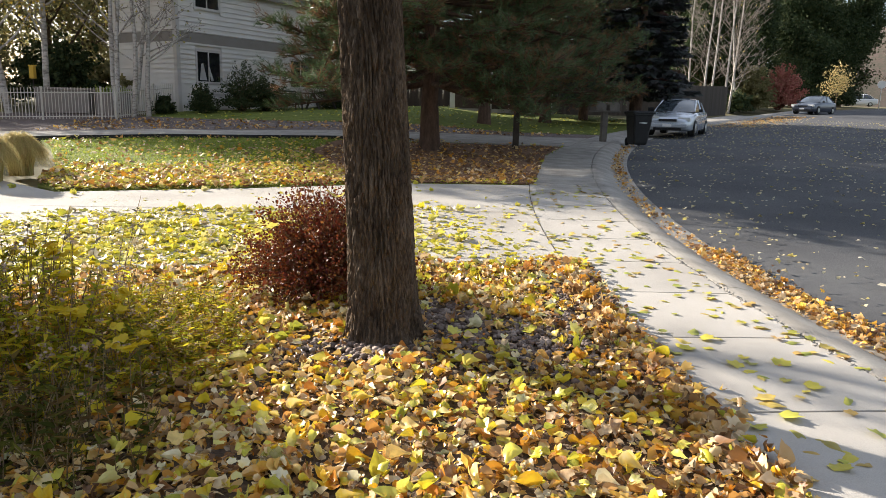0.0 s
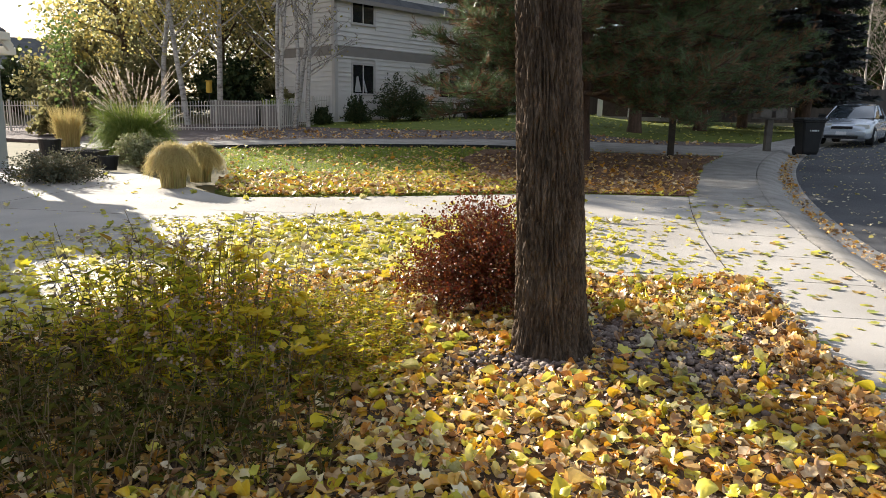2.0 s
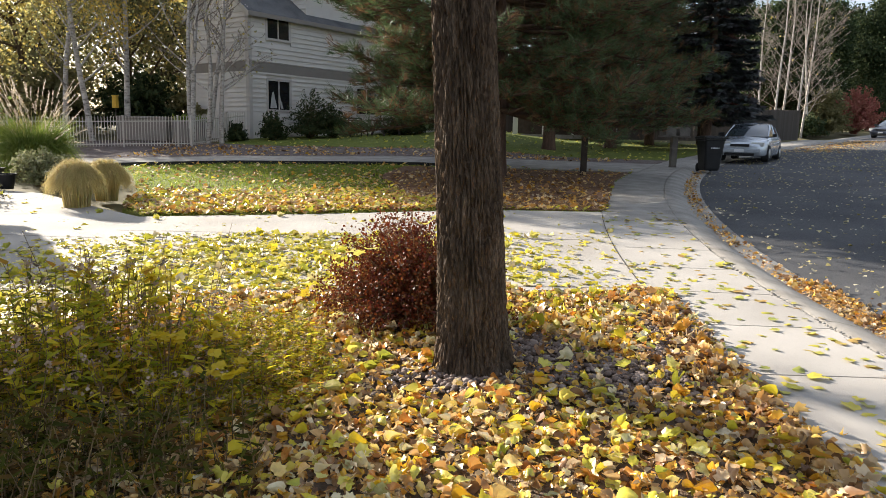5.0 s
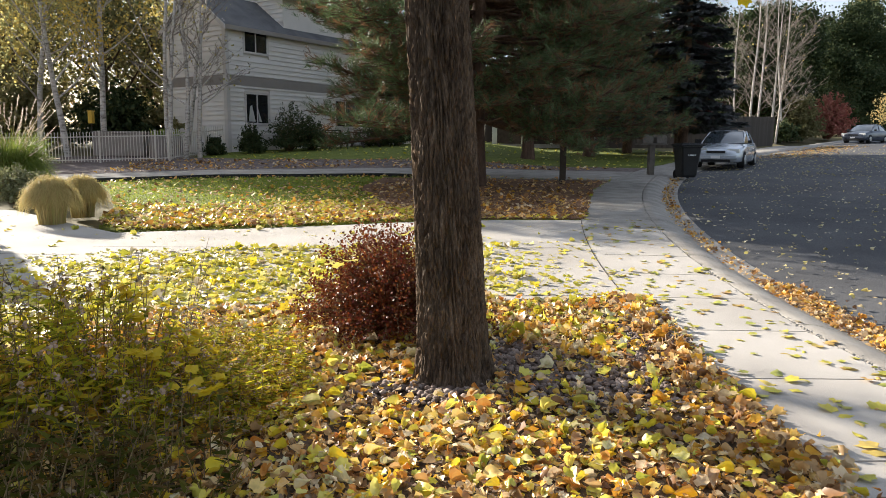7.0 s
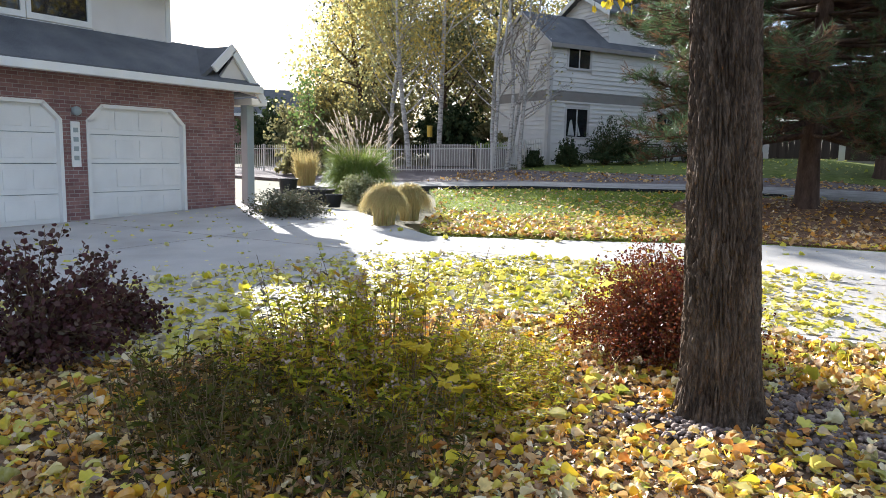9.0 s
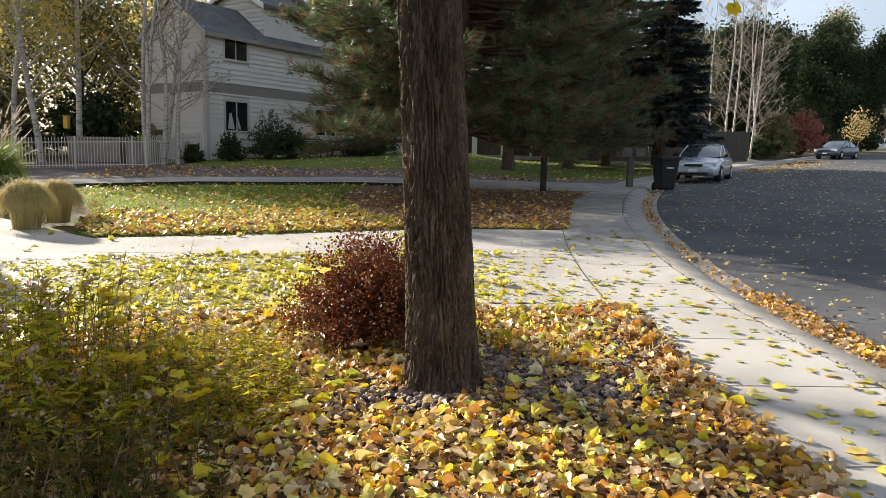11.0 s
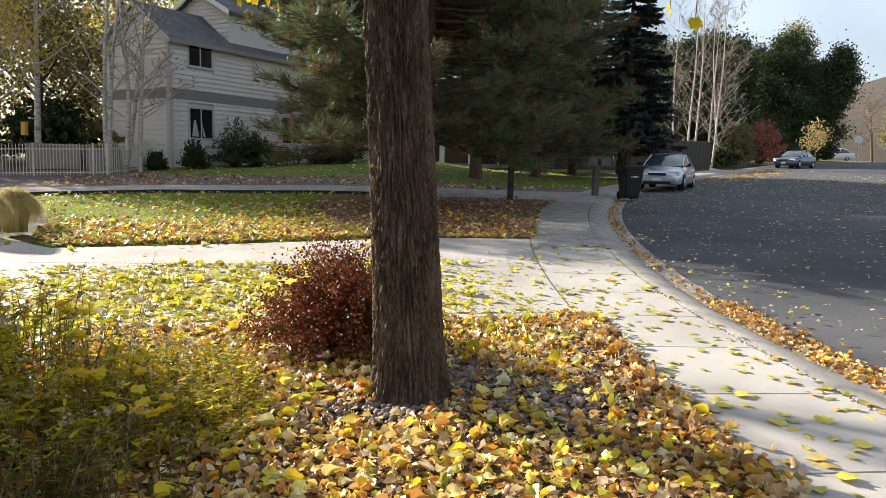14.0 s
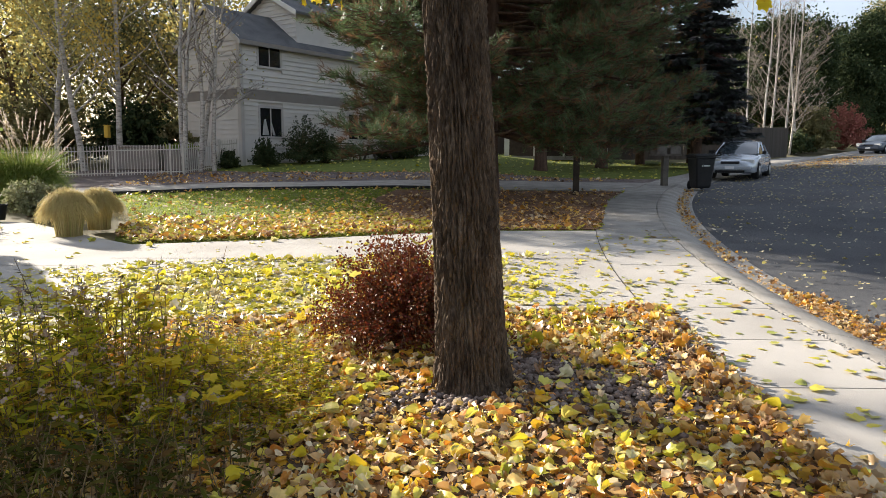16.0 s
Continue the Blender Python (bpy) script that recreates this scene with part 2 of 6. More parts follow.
LAMP_GLASS = mat("lamp_lens", [(0.6, 0.6, 0.58), (0.7, 0.7, 0.68)], 4, 0.15, spec=0.7)
WHITE_MARK = mat("white_marking", [(0.6, 0.6, 0.6), (0.7, 0.7, 0.7)], 4, 0.6)
GOLD_SIGN = mat("gold_yellow_plastic", [(0.5, 0.3, 0.03), (0.6, 0.38, 0.05)], 4, 0.5)
CLOTH = mat("light_curtain", [(0.4, 0.39, 0.37), (0.5, 0.49, 0.46)], 4, 0.9)
TUB = mat("tan_tub_panel", [(0.22, 0.19, 0.165), (0.28, 0.245, 0.215)], 2, 0.7)
SALVIA = mat("grey_salvia_leaf", [(0.1, 0.085, 0.07), (0.18, 0.15, 0.12), (0.14, 0.15, 0.06)], 3, 0.7, rand="island", trans=0.25)


def brick_material():
    m = bpy.data.materials.new("red_brown_brick")
    m.use_nodes = True
    n, l = m.node_tree.nodes, m.node_tree.links
    b = n["Principled BSDF"]
    b.inputs["Roughness"].default_value = 0.9
    geo, sep, com, br = n.new("ShaderNodeNewGeometry"), n.new("ShaderNodeSeparateXYZ"), n.new("ShaderNodeCombineXYZ"), n.new("ShaderNodeTexBrick")
    l.new(geo.outputs["Position"], sep.inputs[0])
    l.new(sep.outputs["Y"], com.inputs["X"])
    l.new(sep.outputs["Z"], com.inputs["Y"])
    l.new(com.outputs[0], br.inputs["Vector"])
    br.inputs["Scale"].default_value = 1.0
    br.inputs["Brick Width"].default_value, br.inputs["Row Height"].default_value = 0.21, 0.075
    br.inputs["Mortar Size"].default_value = 0.006
    br.inputs["Color1"].default_value, br.inputs["Color2"].default_value = (0.17, 0.082, 0.076, 1), (0.25, 0.135, 0.118, 1)
    br.inputs["Mortar"].default_value = (0.3, 0.26, 0.23, 1)
    ns, mx = n.new("ShaderNodeTexNoise"), n.new("ShaderNodeMix")
    ns.inputs["Scale"].default_value = 3.0
    mx.data_type, mx.blend_type = "RGBA", "OVERLAY"
    mx.inputs[0].default_value = 0.4
    l.new(geo.outputs["Position"], ns.inputs["Vector"])
    l.new(br.outputs["Color"], mx.inputs[6])
    l.new(ns.outputs["Fac"], mx.inputs[7])
    l.new(mx.outputs[2], b.inputs["Base Color"])
    bp = n.new("ShaderNodeBump")
    bp.inputs["Strength"].default_value, bp.inputs["Distance"].default_value, bp.invert = 0.6, 0.006, True
    l.new(br.outputs["Fac"], bp.inputs["Height"])
    l.new(bp.outputs[0], b.inputs["Normal"])
    return m


BRICK = brick_material()


# ---- building helpers ----
rng = np.random.default_rng(7)


def smooth(a, b, v):
    v = min(1.0, max(0.0, (v - a) / (b - a)))
    return v * v * (3 - 2 * v)


def gz(x, y):
    """Height of the ground: level by the bed, rising gently up the street."""
    d = y - 8.0
    z = 0.04 * 0.5 * (d + math.sqrt(d * d + 4.0)) + 0.3 * smooth(23, 30, y) * (1 - smooth(-1, 3, x))
    return z if y < 90 else z - 0.02 * (y - 90)


def kerb_x(y):
    """The street side of the pavement, and its slope."""
    if y < 0:
        return 3.84 + 0.0115 * 110.25 + 0.2415 * -y, -0.2415
    if y < 36:
        return 3.84 + 0.0115 * (y - 10.5) ** 2, 0.023 * (y - 10.5)
    e = max(0.0, y - 60)
    return 3.84 + 7.478 + 0.5865 * (y - 36) + 0.007 * e * e, 0.5865 + 0.014 * e


def street(u, y, dz=0.0):
    x, s = kerb_x(y)
    k = 1 / math.sqrt(1 + s * s)
    return (x + u * k, y - u * s * k, gz(x, y) + dz)


def mesh_np(name, verts, faces):
    """A mesh from arrays; all faces have the same number of corners."""
    me = bpy.data.meshes.new(name)
    verts, faces = np.asarray(verts, np.float32), np.asarray(faces, np.int32)
    k = faces.shape[1]
    me.vertices.add(len(verts))
    me.vertices.foreach_set("co", verts.ravel())
    me.loops.add(faces.size)
    me.loops.foreach_set("vertex_index", faces.ravel())
    me.polygons.add(len(faces))
    me.polygons.foreach_set("loop_start", np.arange(0, faces.size, k, dtype=np.int32))
    me.update(calc_edges=True)
    return me


def link(name, me, material, parent=None, label="", soft=False):
    if material is not None and not me.materials:
        me.materials.append(material)
    ob = new(name, me)
    if parent is not None:
        ob.parent = parent
    if label:
        ob["label"] = label
    if soft:
        me.polygons.foreach_set("use_smooth", np.ones(len(me.polygons), bool))
    return ob


def part(name, bm, material, parent=None, label="", soft=False):
    me = bpy.data.meshes.new(name)
    bm.normal_update()
    bm.to_mesh(me)
    bm.free()
    return link(name, me, material, parent, label, soft)


def thing(name, label, category, m=None, group="", kind=""):
    ob = new(name)
    if m is not None:
        ob.matrix_basis = m
    return tagged(ob, label, category, group, kind)


def box(bm, x0, x1, y0, y1, z0, z1, bevel=0.0, m=None):
    r = bmesh.ops.create_cube(bm, size=1.0)
    vs = r["verts"]
    for v in vs:
        v.co = Vector(((x0 + x1) / 2 + v.co.x * (x1 - x0), (y0 + y1) / 2 + v.co.y * (y1 - y0), (z0 + z1) / 2 + v.co.z * (z1 - z0)))
        if m is not None:
            v.co = m @ v.co
    if bevel:
        es = list({e for v in vs for e in v.link_edges})
        bmesh.ops.bevel(bm, geom=es, offset=bevel, segments=2, affect="EDGES", profile=0.7)
    return vs


def boxed(name, dims, material, parent=None, label="", bevel=0.0, m=None):
    bm = bmesh.new()
    box(bm, *dims, bevel=bevel, m=m)
    return part(name, bm, material, parent, label)


def prism(bm, pts, axis, a, b):
    """A prism over a polygon in the plane across axis ('x': points are y, z; 'y': points are x, z)."""
    def put(p, s):
        return (s, p[0], p[1]) if axis == "x" else (p[0], s, p[1]) if axis == "y" else (p[0], p[1], s)
    lo, hi = [bm.verts.new(put(p, a)) for p in pts], [bm.verts.new(put(p, b)) for p in pts]
    n = len(pts)
    bm.faces.new(lo)
    bm.faces.new(hi[::-1])
    for i in range(n):
        bm.faces.new((lo[i], hi[i], hi[(i + 1) % n], lo[(i + 1) % n]))
    bmesh.ops.recalc_face_normals(bm, faces=bm.faces)


def tubes(paths, sides=6):
    """Verts and quads of tapered tubes; each path is (points, radii)."""
    V, F, base = [], [], 0
    ang = np.linspace(0, 2 * np.pi, sides, endpoint=False)
    for pts, rad in paths:
        pts, rad = np.asarray(pts, float), np.asarray(rad, float)
        t = np.gradient(pts, axis=0)
        t /= np.linalg.norm(t, axis=1, keepdims=True) + 1e-9
        ref = np.where(np.abs(t[:, 2:3]) > 0.9, [[1.0, 0, 0]], [[0, 0, 1.0]])
        a = np.cross(t, ref)
        a /= np.linalg.norm(a, axis=1, keepdims=True) + 1e-9
        b = np.cross(t, a)
        ring = pts[:, None] + rad[:, None, None] * (np.cos(ang)[None, :, None] * a[:, None] + np.sin(ang)[None, :, None] * b[:, None])
        V.append(ring.reshape(-1, 3))
        n = len(pts)
        i, j = np.meshgrid(np.arange(n - 1), np.arange(sides), indexing="ij")
        q = np.stack([i * sides + j, i * sides + (j + 1) % sides, (i + 1) * sides + (j + 1) % sides, (i + 1) * sides + j], -1).reshape(-1, 4)
        F.append(q + base)
        base += n * sides
    return np.concatenate(V), np.concatenate(F)


def frames_from(direction, roll):
    """Turns whose x axis is the direction, rolled about it."""
    d = direction / (np.linalg.norm(direction, axis=1, keepdims=True) + 1e-9)
    ref = np.where(np.abs(d[:, 2:3]) > 0.95, [[1.0, 0, 0]], [[0, 0, 1.0]])
    a = np.cross(ref, d)
    a /= np.linalg.norm(a, axis=1, keepdims=True) + 1e-9
    b = np.cross(d, a)
    c, s = np.cos(roll)[:, None], np.sin(roll)[:, None]
    return np.stack([d, c * a + s * b, -s * a + c * b], -1)


def scatter(tv, tf, P, R, S):
    """Copies of a template at places P with turns R and sizes S, as one set of verts and faces."""
    V = np.einsum("nij,kj->nki", R, tv) * S[:, None, None] + P[:, None]
    F = tf[None] + (np.arange(len(P)) * len(tv))[:, None, None]
    return V.reshape(-1, 3), F.reshape(-1, tf.shape[1])


def flat_turns(n, tilt):
    """Turns for things that lie about: any heading, leaning by about tilt."""
    d = rng.uniform(0, 2 * np.pi, n)
    direction = np.stack([np.cos(d), np.sin(d), rng.normal(0, tilt, n)], -1)
    return frames_from(direction, rng.normal(0, tilt, n))


def leaf_template(lobes, curl=0.25, fine=False):
    """A leaf of unit length along x, pointed and lobed or ovate, curled; a fan about its middle, with an inner ring where it is seen close."""
    if lobes:
        ang = np.array([0, 10, 24, 40, 50, 66, 84, 98, 120, 142, 166])
        rad = np.array([0.6, 0.46, 0.38, 0.49, 0.45, 0.37, 0.43, 0.38, 0.33, 0.33, 0.16])
    else:
        ang = np.array([0, 12, 32, 60, 92, 122, 150, 172])
        rad = np.array([0.64, 0.47, 0.37, 0.33, 0.34, 0.37, 0.36, 0.3])
    a = np.radians(np.concatenate([ang, -ang[:0:-1]]))
    r = np.concatenate([rad, rad[:0:-1]])
    rim = np.stack([r * np.cos(a), r * np.sin(a), np.zeros_like(a)], -1)
    n = len(a)
    if fine:
        v = np.concatenate([[[0, 0, 0]], rim * 0.55, rim])
        f = [[0, 1 + i, 1 + (i + 1) % n] for i in range(n)]
        for i in range(n):
            p, q = 1 + i, 1 + (i + 1) % n
            f += [[p, p + n, q + n], [p, q + n, q]]
    else:
        v = np.concatenate([[[0, 0, 0]], rim])
        f = [[0, 1 + i, 1 + (i + 1) % n] for i in range(n)]
    v[:, 2] = curl * (1.2 * v[:, 1] ** 2 + 0.6 * v[:, 0] ** 2) + 0.05 * np.sin(9 * v[:, 0] + 5 * v[:, 1])
    return v, np.array(f)


def folded(t, fold, twist):
    """A leaf folded along its midrib and twisted along its length."""
    v = t[0].copy()
    v[:, 2] += fold * np.abs(v[:, 1])
    v[:, 1] *= 1 / math.sqrt(1 + fold * fold)
    a = twist * v[:, 0]
    y, z = v[:, 1].copy(), v[:, 2].copy()
    v[:, 1], v[:, 2] = y * np.cos(a) - z * np.sin(a), y * np.sin(a) + z * np.cos(a)
    return v, t[1]


MAPLE, OVAL = leaf_template(True), folded(leaf_template(False), 0.3, 0.6)
MAPLE_CURLED = folded(leaf_template(True, 0.9), 0.9, 1.2)
MAPLE_BENT = folded(leaf_template(True, -0.5), -0.5, -0.9)
PLAIN = [(np.array([[0, 0, 0], [0.6, 0, 0.16], [0.25, 0.34, 0.1], [-0.3, 0.3, 0.02], [-0.42, -0.05, 0.08], [-0.2, -0.36, 0.12], [0.28, -0.3, -0.02]]) * [1, w, c], np.array([[0, 1 + i, 1 + (i + 1) % 6] for i in range(6)])) for w, c in ((1.0, 1.0), (0.75, -1.6), (0.9, 2.4))]
CLOSE_LEAVES = [folded(leaf_template(True, 0.3, True), 0.15, 0.3), folded(leaf_template(False, 1.3, True), 0.6, 1.4), folded(leaf_template(True, -0.9, True), -0.5, -1.2), folded(leaf_template(False, 0.6, True), 0.35, 0.9), folded(leaf_template(False, -0.5, True), -0.2, 0.5), folded(leaf_template(False, 1.8, True), 0.9, 1.8)]
BLADE = (np.array([[0, -0.5, 0], [0, 0.5, 0], [0.35, 0.42, 0.03], [0.35, -0.42, 0.03], [0.75, 0.25, 0], [0.75, -0.25, 0], [1, 0, -0.06]]) * [1, 0.16, 1], np.array([[0, 1, 2], [0, 2, 3], [3, 2, 4], [3, 4, 5], [5, 4, 6]]))
CARD = (np.array([[0, -0.32, 0], [0.45, -0.5, 0.08], [1, 0, 0], [0.45, 0.5, -0.05], [0, 0.32, 0]]), np.array([[0, 1, 2], [0, 2, 3], [0, 3, 4]]))
NEEDLES = (np.array([[0, -0.5, 0], [0, 0.5, 0], [1, 0, 0]]) * [1, 0.07, 1], np.array([[0, 1, 2]]))


def joined(sets):
    V, F, base = [], [], 0
    for v, f in sets:
        V.append(v)
        F.append(f + base)
        base += len(v)
    return np.concatenate(V), np.concatenate(F)


def drape(name, poly, dz, material, step=0.6, drop=0.12, label="", category="", kind="structure"):
    """A sheet over the ground inside a polygon, with a skirt down its edge."""
    bm = bmesh.new()
    f = bm.faces.new([bm.verts.new((x, y, 0)) for x, y in poly])
    if f.normal.z < 0:
        f.normal_flip()
    xs, ys = [p[0] for p in poly], [p[1] for p in poly]
    for lo, hi, no in ((min(xs), max(xs), (1, 0, 0)), (min(ys), max(ys), (0, 1, 0))):
        k = lo + step
        while k < hi:
            co = (k, 0, 0) if no[0] else (0, k, 0)
            bmesh.ops.bisect_plane(bm, geom=bm.verts[:] + bm.edges[:] + bm.faces[:], plane_co=co, plane_no=no)
            k += step
    rim = [e for e in bm.edges if e.is_boundary]
    for v in bm.verts:
        v.co.z = gz(v.co.x, v.co.y) + dz
    ex = bmesh.ops.extrude_edge_only(bm, edges=rim)
    for v in ex["geom"]:
        if isinstance(v, bmesh.types.BMVert):
            v.co.z -= drop
    bm.normal_update()
    ob = part(name, bm, material)
    return tagged(ob, label, category, kind=kind)


def inside(poly, pts):
    pts = np.asarray(pts)
    x, y, hit = pts[:, 0], pts[:, 1], np.zeros(len(pts), bool)
    for (x0, y0), (x1, y1) in zip(poly, poly[1:] + poly[:1]):
        cross = ((y0 > y) != (y1 > y)) & (x < (x1 - x0) * (y - y0) / (y1 - y0 + 1e-12) + x0)
        hit ^= cross
    return hit


def places_in(poly, count):
    xs, ys = [p[0] for p in poly], [p[1] for p in poly]
    pts = np.stack([rng.uniform(min(xs), max(xs), count), rng.uniform(min(ys), max(ys), count)], -1)
    return pts[inside(poly, pts)]


def on_ground(pts, dz=0.0):
    z = np.array([gz(x, y) for x, y in pts]) + dz
    return np.concatenate([pts, z[:, None]], 1)


def litter(name, pts, size, material, label, tilt=0.35, lift=0.02, curled=0.4, category="fallen leaves", close=False, plain=False):
    """Fallen leaves strewn over places, as one object."""
    n = len(pts)
    pick = rng.random(n)
    if close:
        kinds = [(t, k / 6, (k + 1) / 6) for k, t in enumerate(CLOSE_LEAVES)]
    elif plain:
        kinds = [(t, k / 3, (k + 1) / 3) for k, t in enumerate(PLAIN)]
    else:
        kinds = ((MAPLE, 0, 0.62 - 0.5 * curled), (MAPLE_CURLED, 0.62 - 0.5 * curled, 0.62 - 0.2 * curled), (MAPLE_BENT, 0.62 - 0.2 * curled, 0.8), (OVAL, 0.8, 1.01))
    sets = []
    for t, a, b in kinds:
        s = (pick >= a) & (pick < b)
        P = pts[s].copy()
        P[:, 2] += np.abs(rng.normal(0, lift, len(P))) + 0.008
        sets.append(scatter(*t, P, flat_turns(len(P), tilt), np.clip(np.exp(rng.normal(-0.12, 0.36, len(P))), 0.35, 1.6) * size))
    ob = link(name, mesh_np(name, *joined(sets)), material, soft=True)
    return tagged(ob, label, category, kind="stuff")


# ---- ground, street, paths ----
def ground_sheet():
    xs = np.concatenate([np.linspace(-900, -60, 12), np.linspace(-45, 45, 61), np.linspace(60, 900, 14)])
    ys = np.concatenate([np.linspace(-600, -30, 8), np.linspace(-20, 60, 54), np.linspace(66, 130, 14), np.linspace(180, 1200, 10)])
    V = []
    for y in ys:
        kx, s = kerb_x(min(max(float(y), -30), 130))
        for x in xs:
            u = (x - kx) / math.sqrt(1 + s * s)
            V.append((x, y, gz(float(x), float(y)) - (0.3 if -2.5 < u < 14 else 0.09)))
    nx = len(xs)
    F = [(j * nx + i, j * nx + i + 1, (j + 1) * nx + i + 1, (j + 1) * nx + i) for j in range(len(ys) - 1) for i in range(nx - 1)]
    return tagged(link("ground", mesh_np("ground", V, F), FARLAND), "dry autumn earth under gardens, lawns and street", "ground", kind="structure")


def strip(name, us, ys, material, label, category):
    """A band along the street: cross-section points (u, dz) swept over ys."""
    V = [street(u, float(y), dz) for y in ys for u, dz in us]
    k = len(us)
    F = [(j * k + i, j * k + i + 1, (j + 1) * k + i + 1, (j + 1) * k + i) for j in range(len(ys) - 1) for i in range(k - 1)]
    return tagged(link(name, mesh_np(name, V, F), material, soft=False), label, category, kind="structure")


ground_sheet()
YS = np.concatenate([np.arange(-24, 45, 0.75), np.arange(45, 132, 2.0)])
strip("road", [(0.8, -0.115), (2.5, -0.07), (5.5, -0.03), (8.5, -0.07), (10.2, -0.115)], YS, ASPHALT, "dark grey asphalt street with scattered leaves", "road")
strip("far_gutter", [(10.15, -0.1), (10.5, -0.1), (10.6, 0.02), (10.9, 0.03), (12.2, 0.04), (12.25, -0.2)], YS, CONCRETE_OLD, "pale concrete kerb and walk across the street", "kerb")
strip("far_lawn", [(12.2, 0.0), (16, 0.15), (30, 0.4), (60, 0.8)], YS, LAWN, "autumn lawn across the street", "lawn")
pavement = thing("pavement", "pale concrete pavement slabs strewn with yellow leaves", "pavement", kind="structure")
kerb = thing("kerb", "rolled concrete kerb with worn gutter", "kerb", kind="structure")
JOINTS = [3.85 + 1.17 * k for k in range(-22, 40)]
for a, b in zip(JOINTS[:-1], JOINTS[1:]):
    bm = bmesh.new()
    n = 3
    top, low = [], []
    for j in range(n + 1):
        y = a + 0.01 + (b - a - 0.02) * j / n
        row = []
        for u, dz in ((-1.24, -0.07), (-1.24, 0.012), (-1.232, 0.02), (-0.6, 0.022), (-0.018, 0.02), (-0.01, 0.012), (-0.01, -0.07)):
            e = 0.006 if j in (0, n) and dz > 0 else 0.0
            row.append(bm.verts.new(street(u, y, dz - e)))
        top.append(row)
    for r0, r1 in zip(top[:-1], top[1:]):
        for i in range(6):
            bm.faces.new((r0[i], r0[i + 1], r1[i + 1], r1[i]))
    bm.faces.new(top[0])
    bm.faces.new(top[-1][::-1])
    bmesh.ops.recalc_face_normals(bm, faces=bm.faces)
    part("slab", bm, CONCRETE if b < 13.2 else CONCRETE_OLD, pavement)
for k in range(-8, 20):
    a, b = 3.0 + 3.4 * k, 3.0 + 3.4 * (k + 1)
    V, prof = [], [(0.0, -0.08), (0.0, 0.015), (0.012, 0.022), (0.14, 0.016), (0.3, -0.02), (0.42, -0.07), (0.5, -0.105), (0.52, -0.112), (0.8, -0.1), (0.82, -0.108), (0.82, -0.2)]
    ys = np.linspace(a + 0.006, b - 0.006, 7)
    V = [street(u, float(y), dz) for y in ys for u, dz in prof]
    w = len(prof)
    F = [(j * w + i, j * w + i + 1, (j + 1) * w + i + 1, (j + 1) * w + i) for j in range(6) for i in range(w - 1)]
    link("kerb_stone", mesh_np("kerb_stone", V, F), CONCRETE_OLD, kerb)

for u0, u1, y0, y1 in ((-1.247, -1.237, 7.3, 13.0),):
    strip("pavement_joint", [(u0, 0.0245), (u1, 0.0245)], np.linspace(y0, y1, 60), DARKWOOD, "dark expansion joint along the pavement", "joint")
DRIVE = [(2.75, 7.3), (2.75, 12.9), (0.5, 12.6), (-2.0, 11.4), (-4.6, 10.4), (-5.6, 11.0), (-8.0, 12.6), (-10.0, 12.9), (-11.48, 12.5), (-11.48, -3.0), (-6.0, -3.0), (-4.5, 0.5), (-3.6, 2.2), (-2.9, 2.9), (-2.2, 3.4), (-1.9, 4.6), (-1.5, 6.1)]
drape("driveway", DRIVE, 0.018, CONCRETE, 0.8, 0.1, "pale concrete driveway half covered with leaves", "driveway")
seam = bmesh.new()
for (x0, y0), (x1, y1) in (((-11.4, 8.0), (-4.0, 8.6)), ((-11.4, 4.3), (-3.6, 4.4)), ((-7.4, 0.0), (-7.6, 12.0)), ((2.5, 10.1), (-4.2, 9.2)), ((2.7, 7.33), (1.2, 7.05))):
    d = Vector((x1 - x0, y1 - y0, 0)).normalized()
    nrm = Vector((-d.y, d.x, 0)) * 0.008
    N = 14
    prev = None
    for i in range(N + 1):
        x, y = x0 + (x1 - x0) * i / N, y0 + (y1 - y0) * i / N
        cur = [seam.verts.new((x + s * nrm.x, y + s * nrm.y, gz(x, y) + 0.023)) for s in (-1, 1)]
        if prev:
            seam.faces.new((prev[0], prev[1], cur[1], cur[0]))
        prev = cur
part("driveway_joint", seam, DARKWOOD, bpy.data.objects["driveway"], "dark expansion joint")
NEIGHBOUR = [(-16, 19.0), (-12, 20.6), (-8.9, 22.9), (-3.5, 24.4), (0.5, 24.6), (5.15, 24.5), (4.25, 21.35), (2.3, 21.1), (-2.9, 21.7), (-7.6, 20.4), (-10.3, 18.6), (-14, 15.8)]
drape("neighbour_driveway", NEIGHBOUR, 0.03, CONCRETE_OLD, 0.9, 0.15, "old concrete driveway edged by a mulch bed", "driveway")
LAWNP = [(2.75, 13.0), (0.4, 12.75), (-2.0, 11.55), (-4.6, 10.55), (-5.4, 11.2), (-6.2, 13.0), (-8.6, 16.6), (-10.1, 18.5), (-7.6, 20.3), (-2.9, 21.6), (4.1, 21.2), (3.3, 18.0)]
drape("lawn", LAWNP, 0.0, LAWN, 0.6, 0.1, "green lawn under a drift of fallen leaves", "lawn")
PINEBED = [(3.35, 18.6), (2.75, 13.1), (0.3, 12.8), (-1.3, 14.6), (-2.6, 18.0), (-2.6, 21.1), (4.0, 21.1)]
drape("pine_bed", PINEBED, 0.02, MULCH, 0.5, 0.05, "red-brown pine straw bed under a pine", "mulch bed")
BED = [(2.9, 7.25), (3.0, 5.5), (3.15, 4.0), (3.5, 2.0), (4.05, -0.5), (6.3, -9.5), (-6.2, -9.5), (-4.5, 0.4), (-3.6, 2.1), (-2.9, 2.8), (-2.2, 3.3), (-1.9, 4.5), (-1.5, 6.0)]
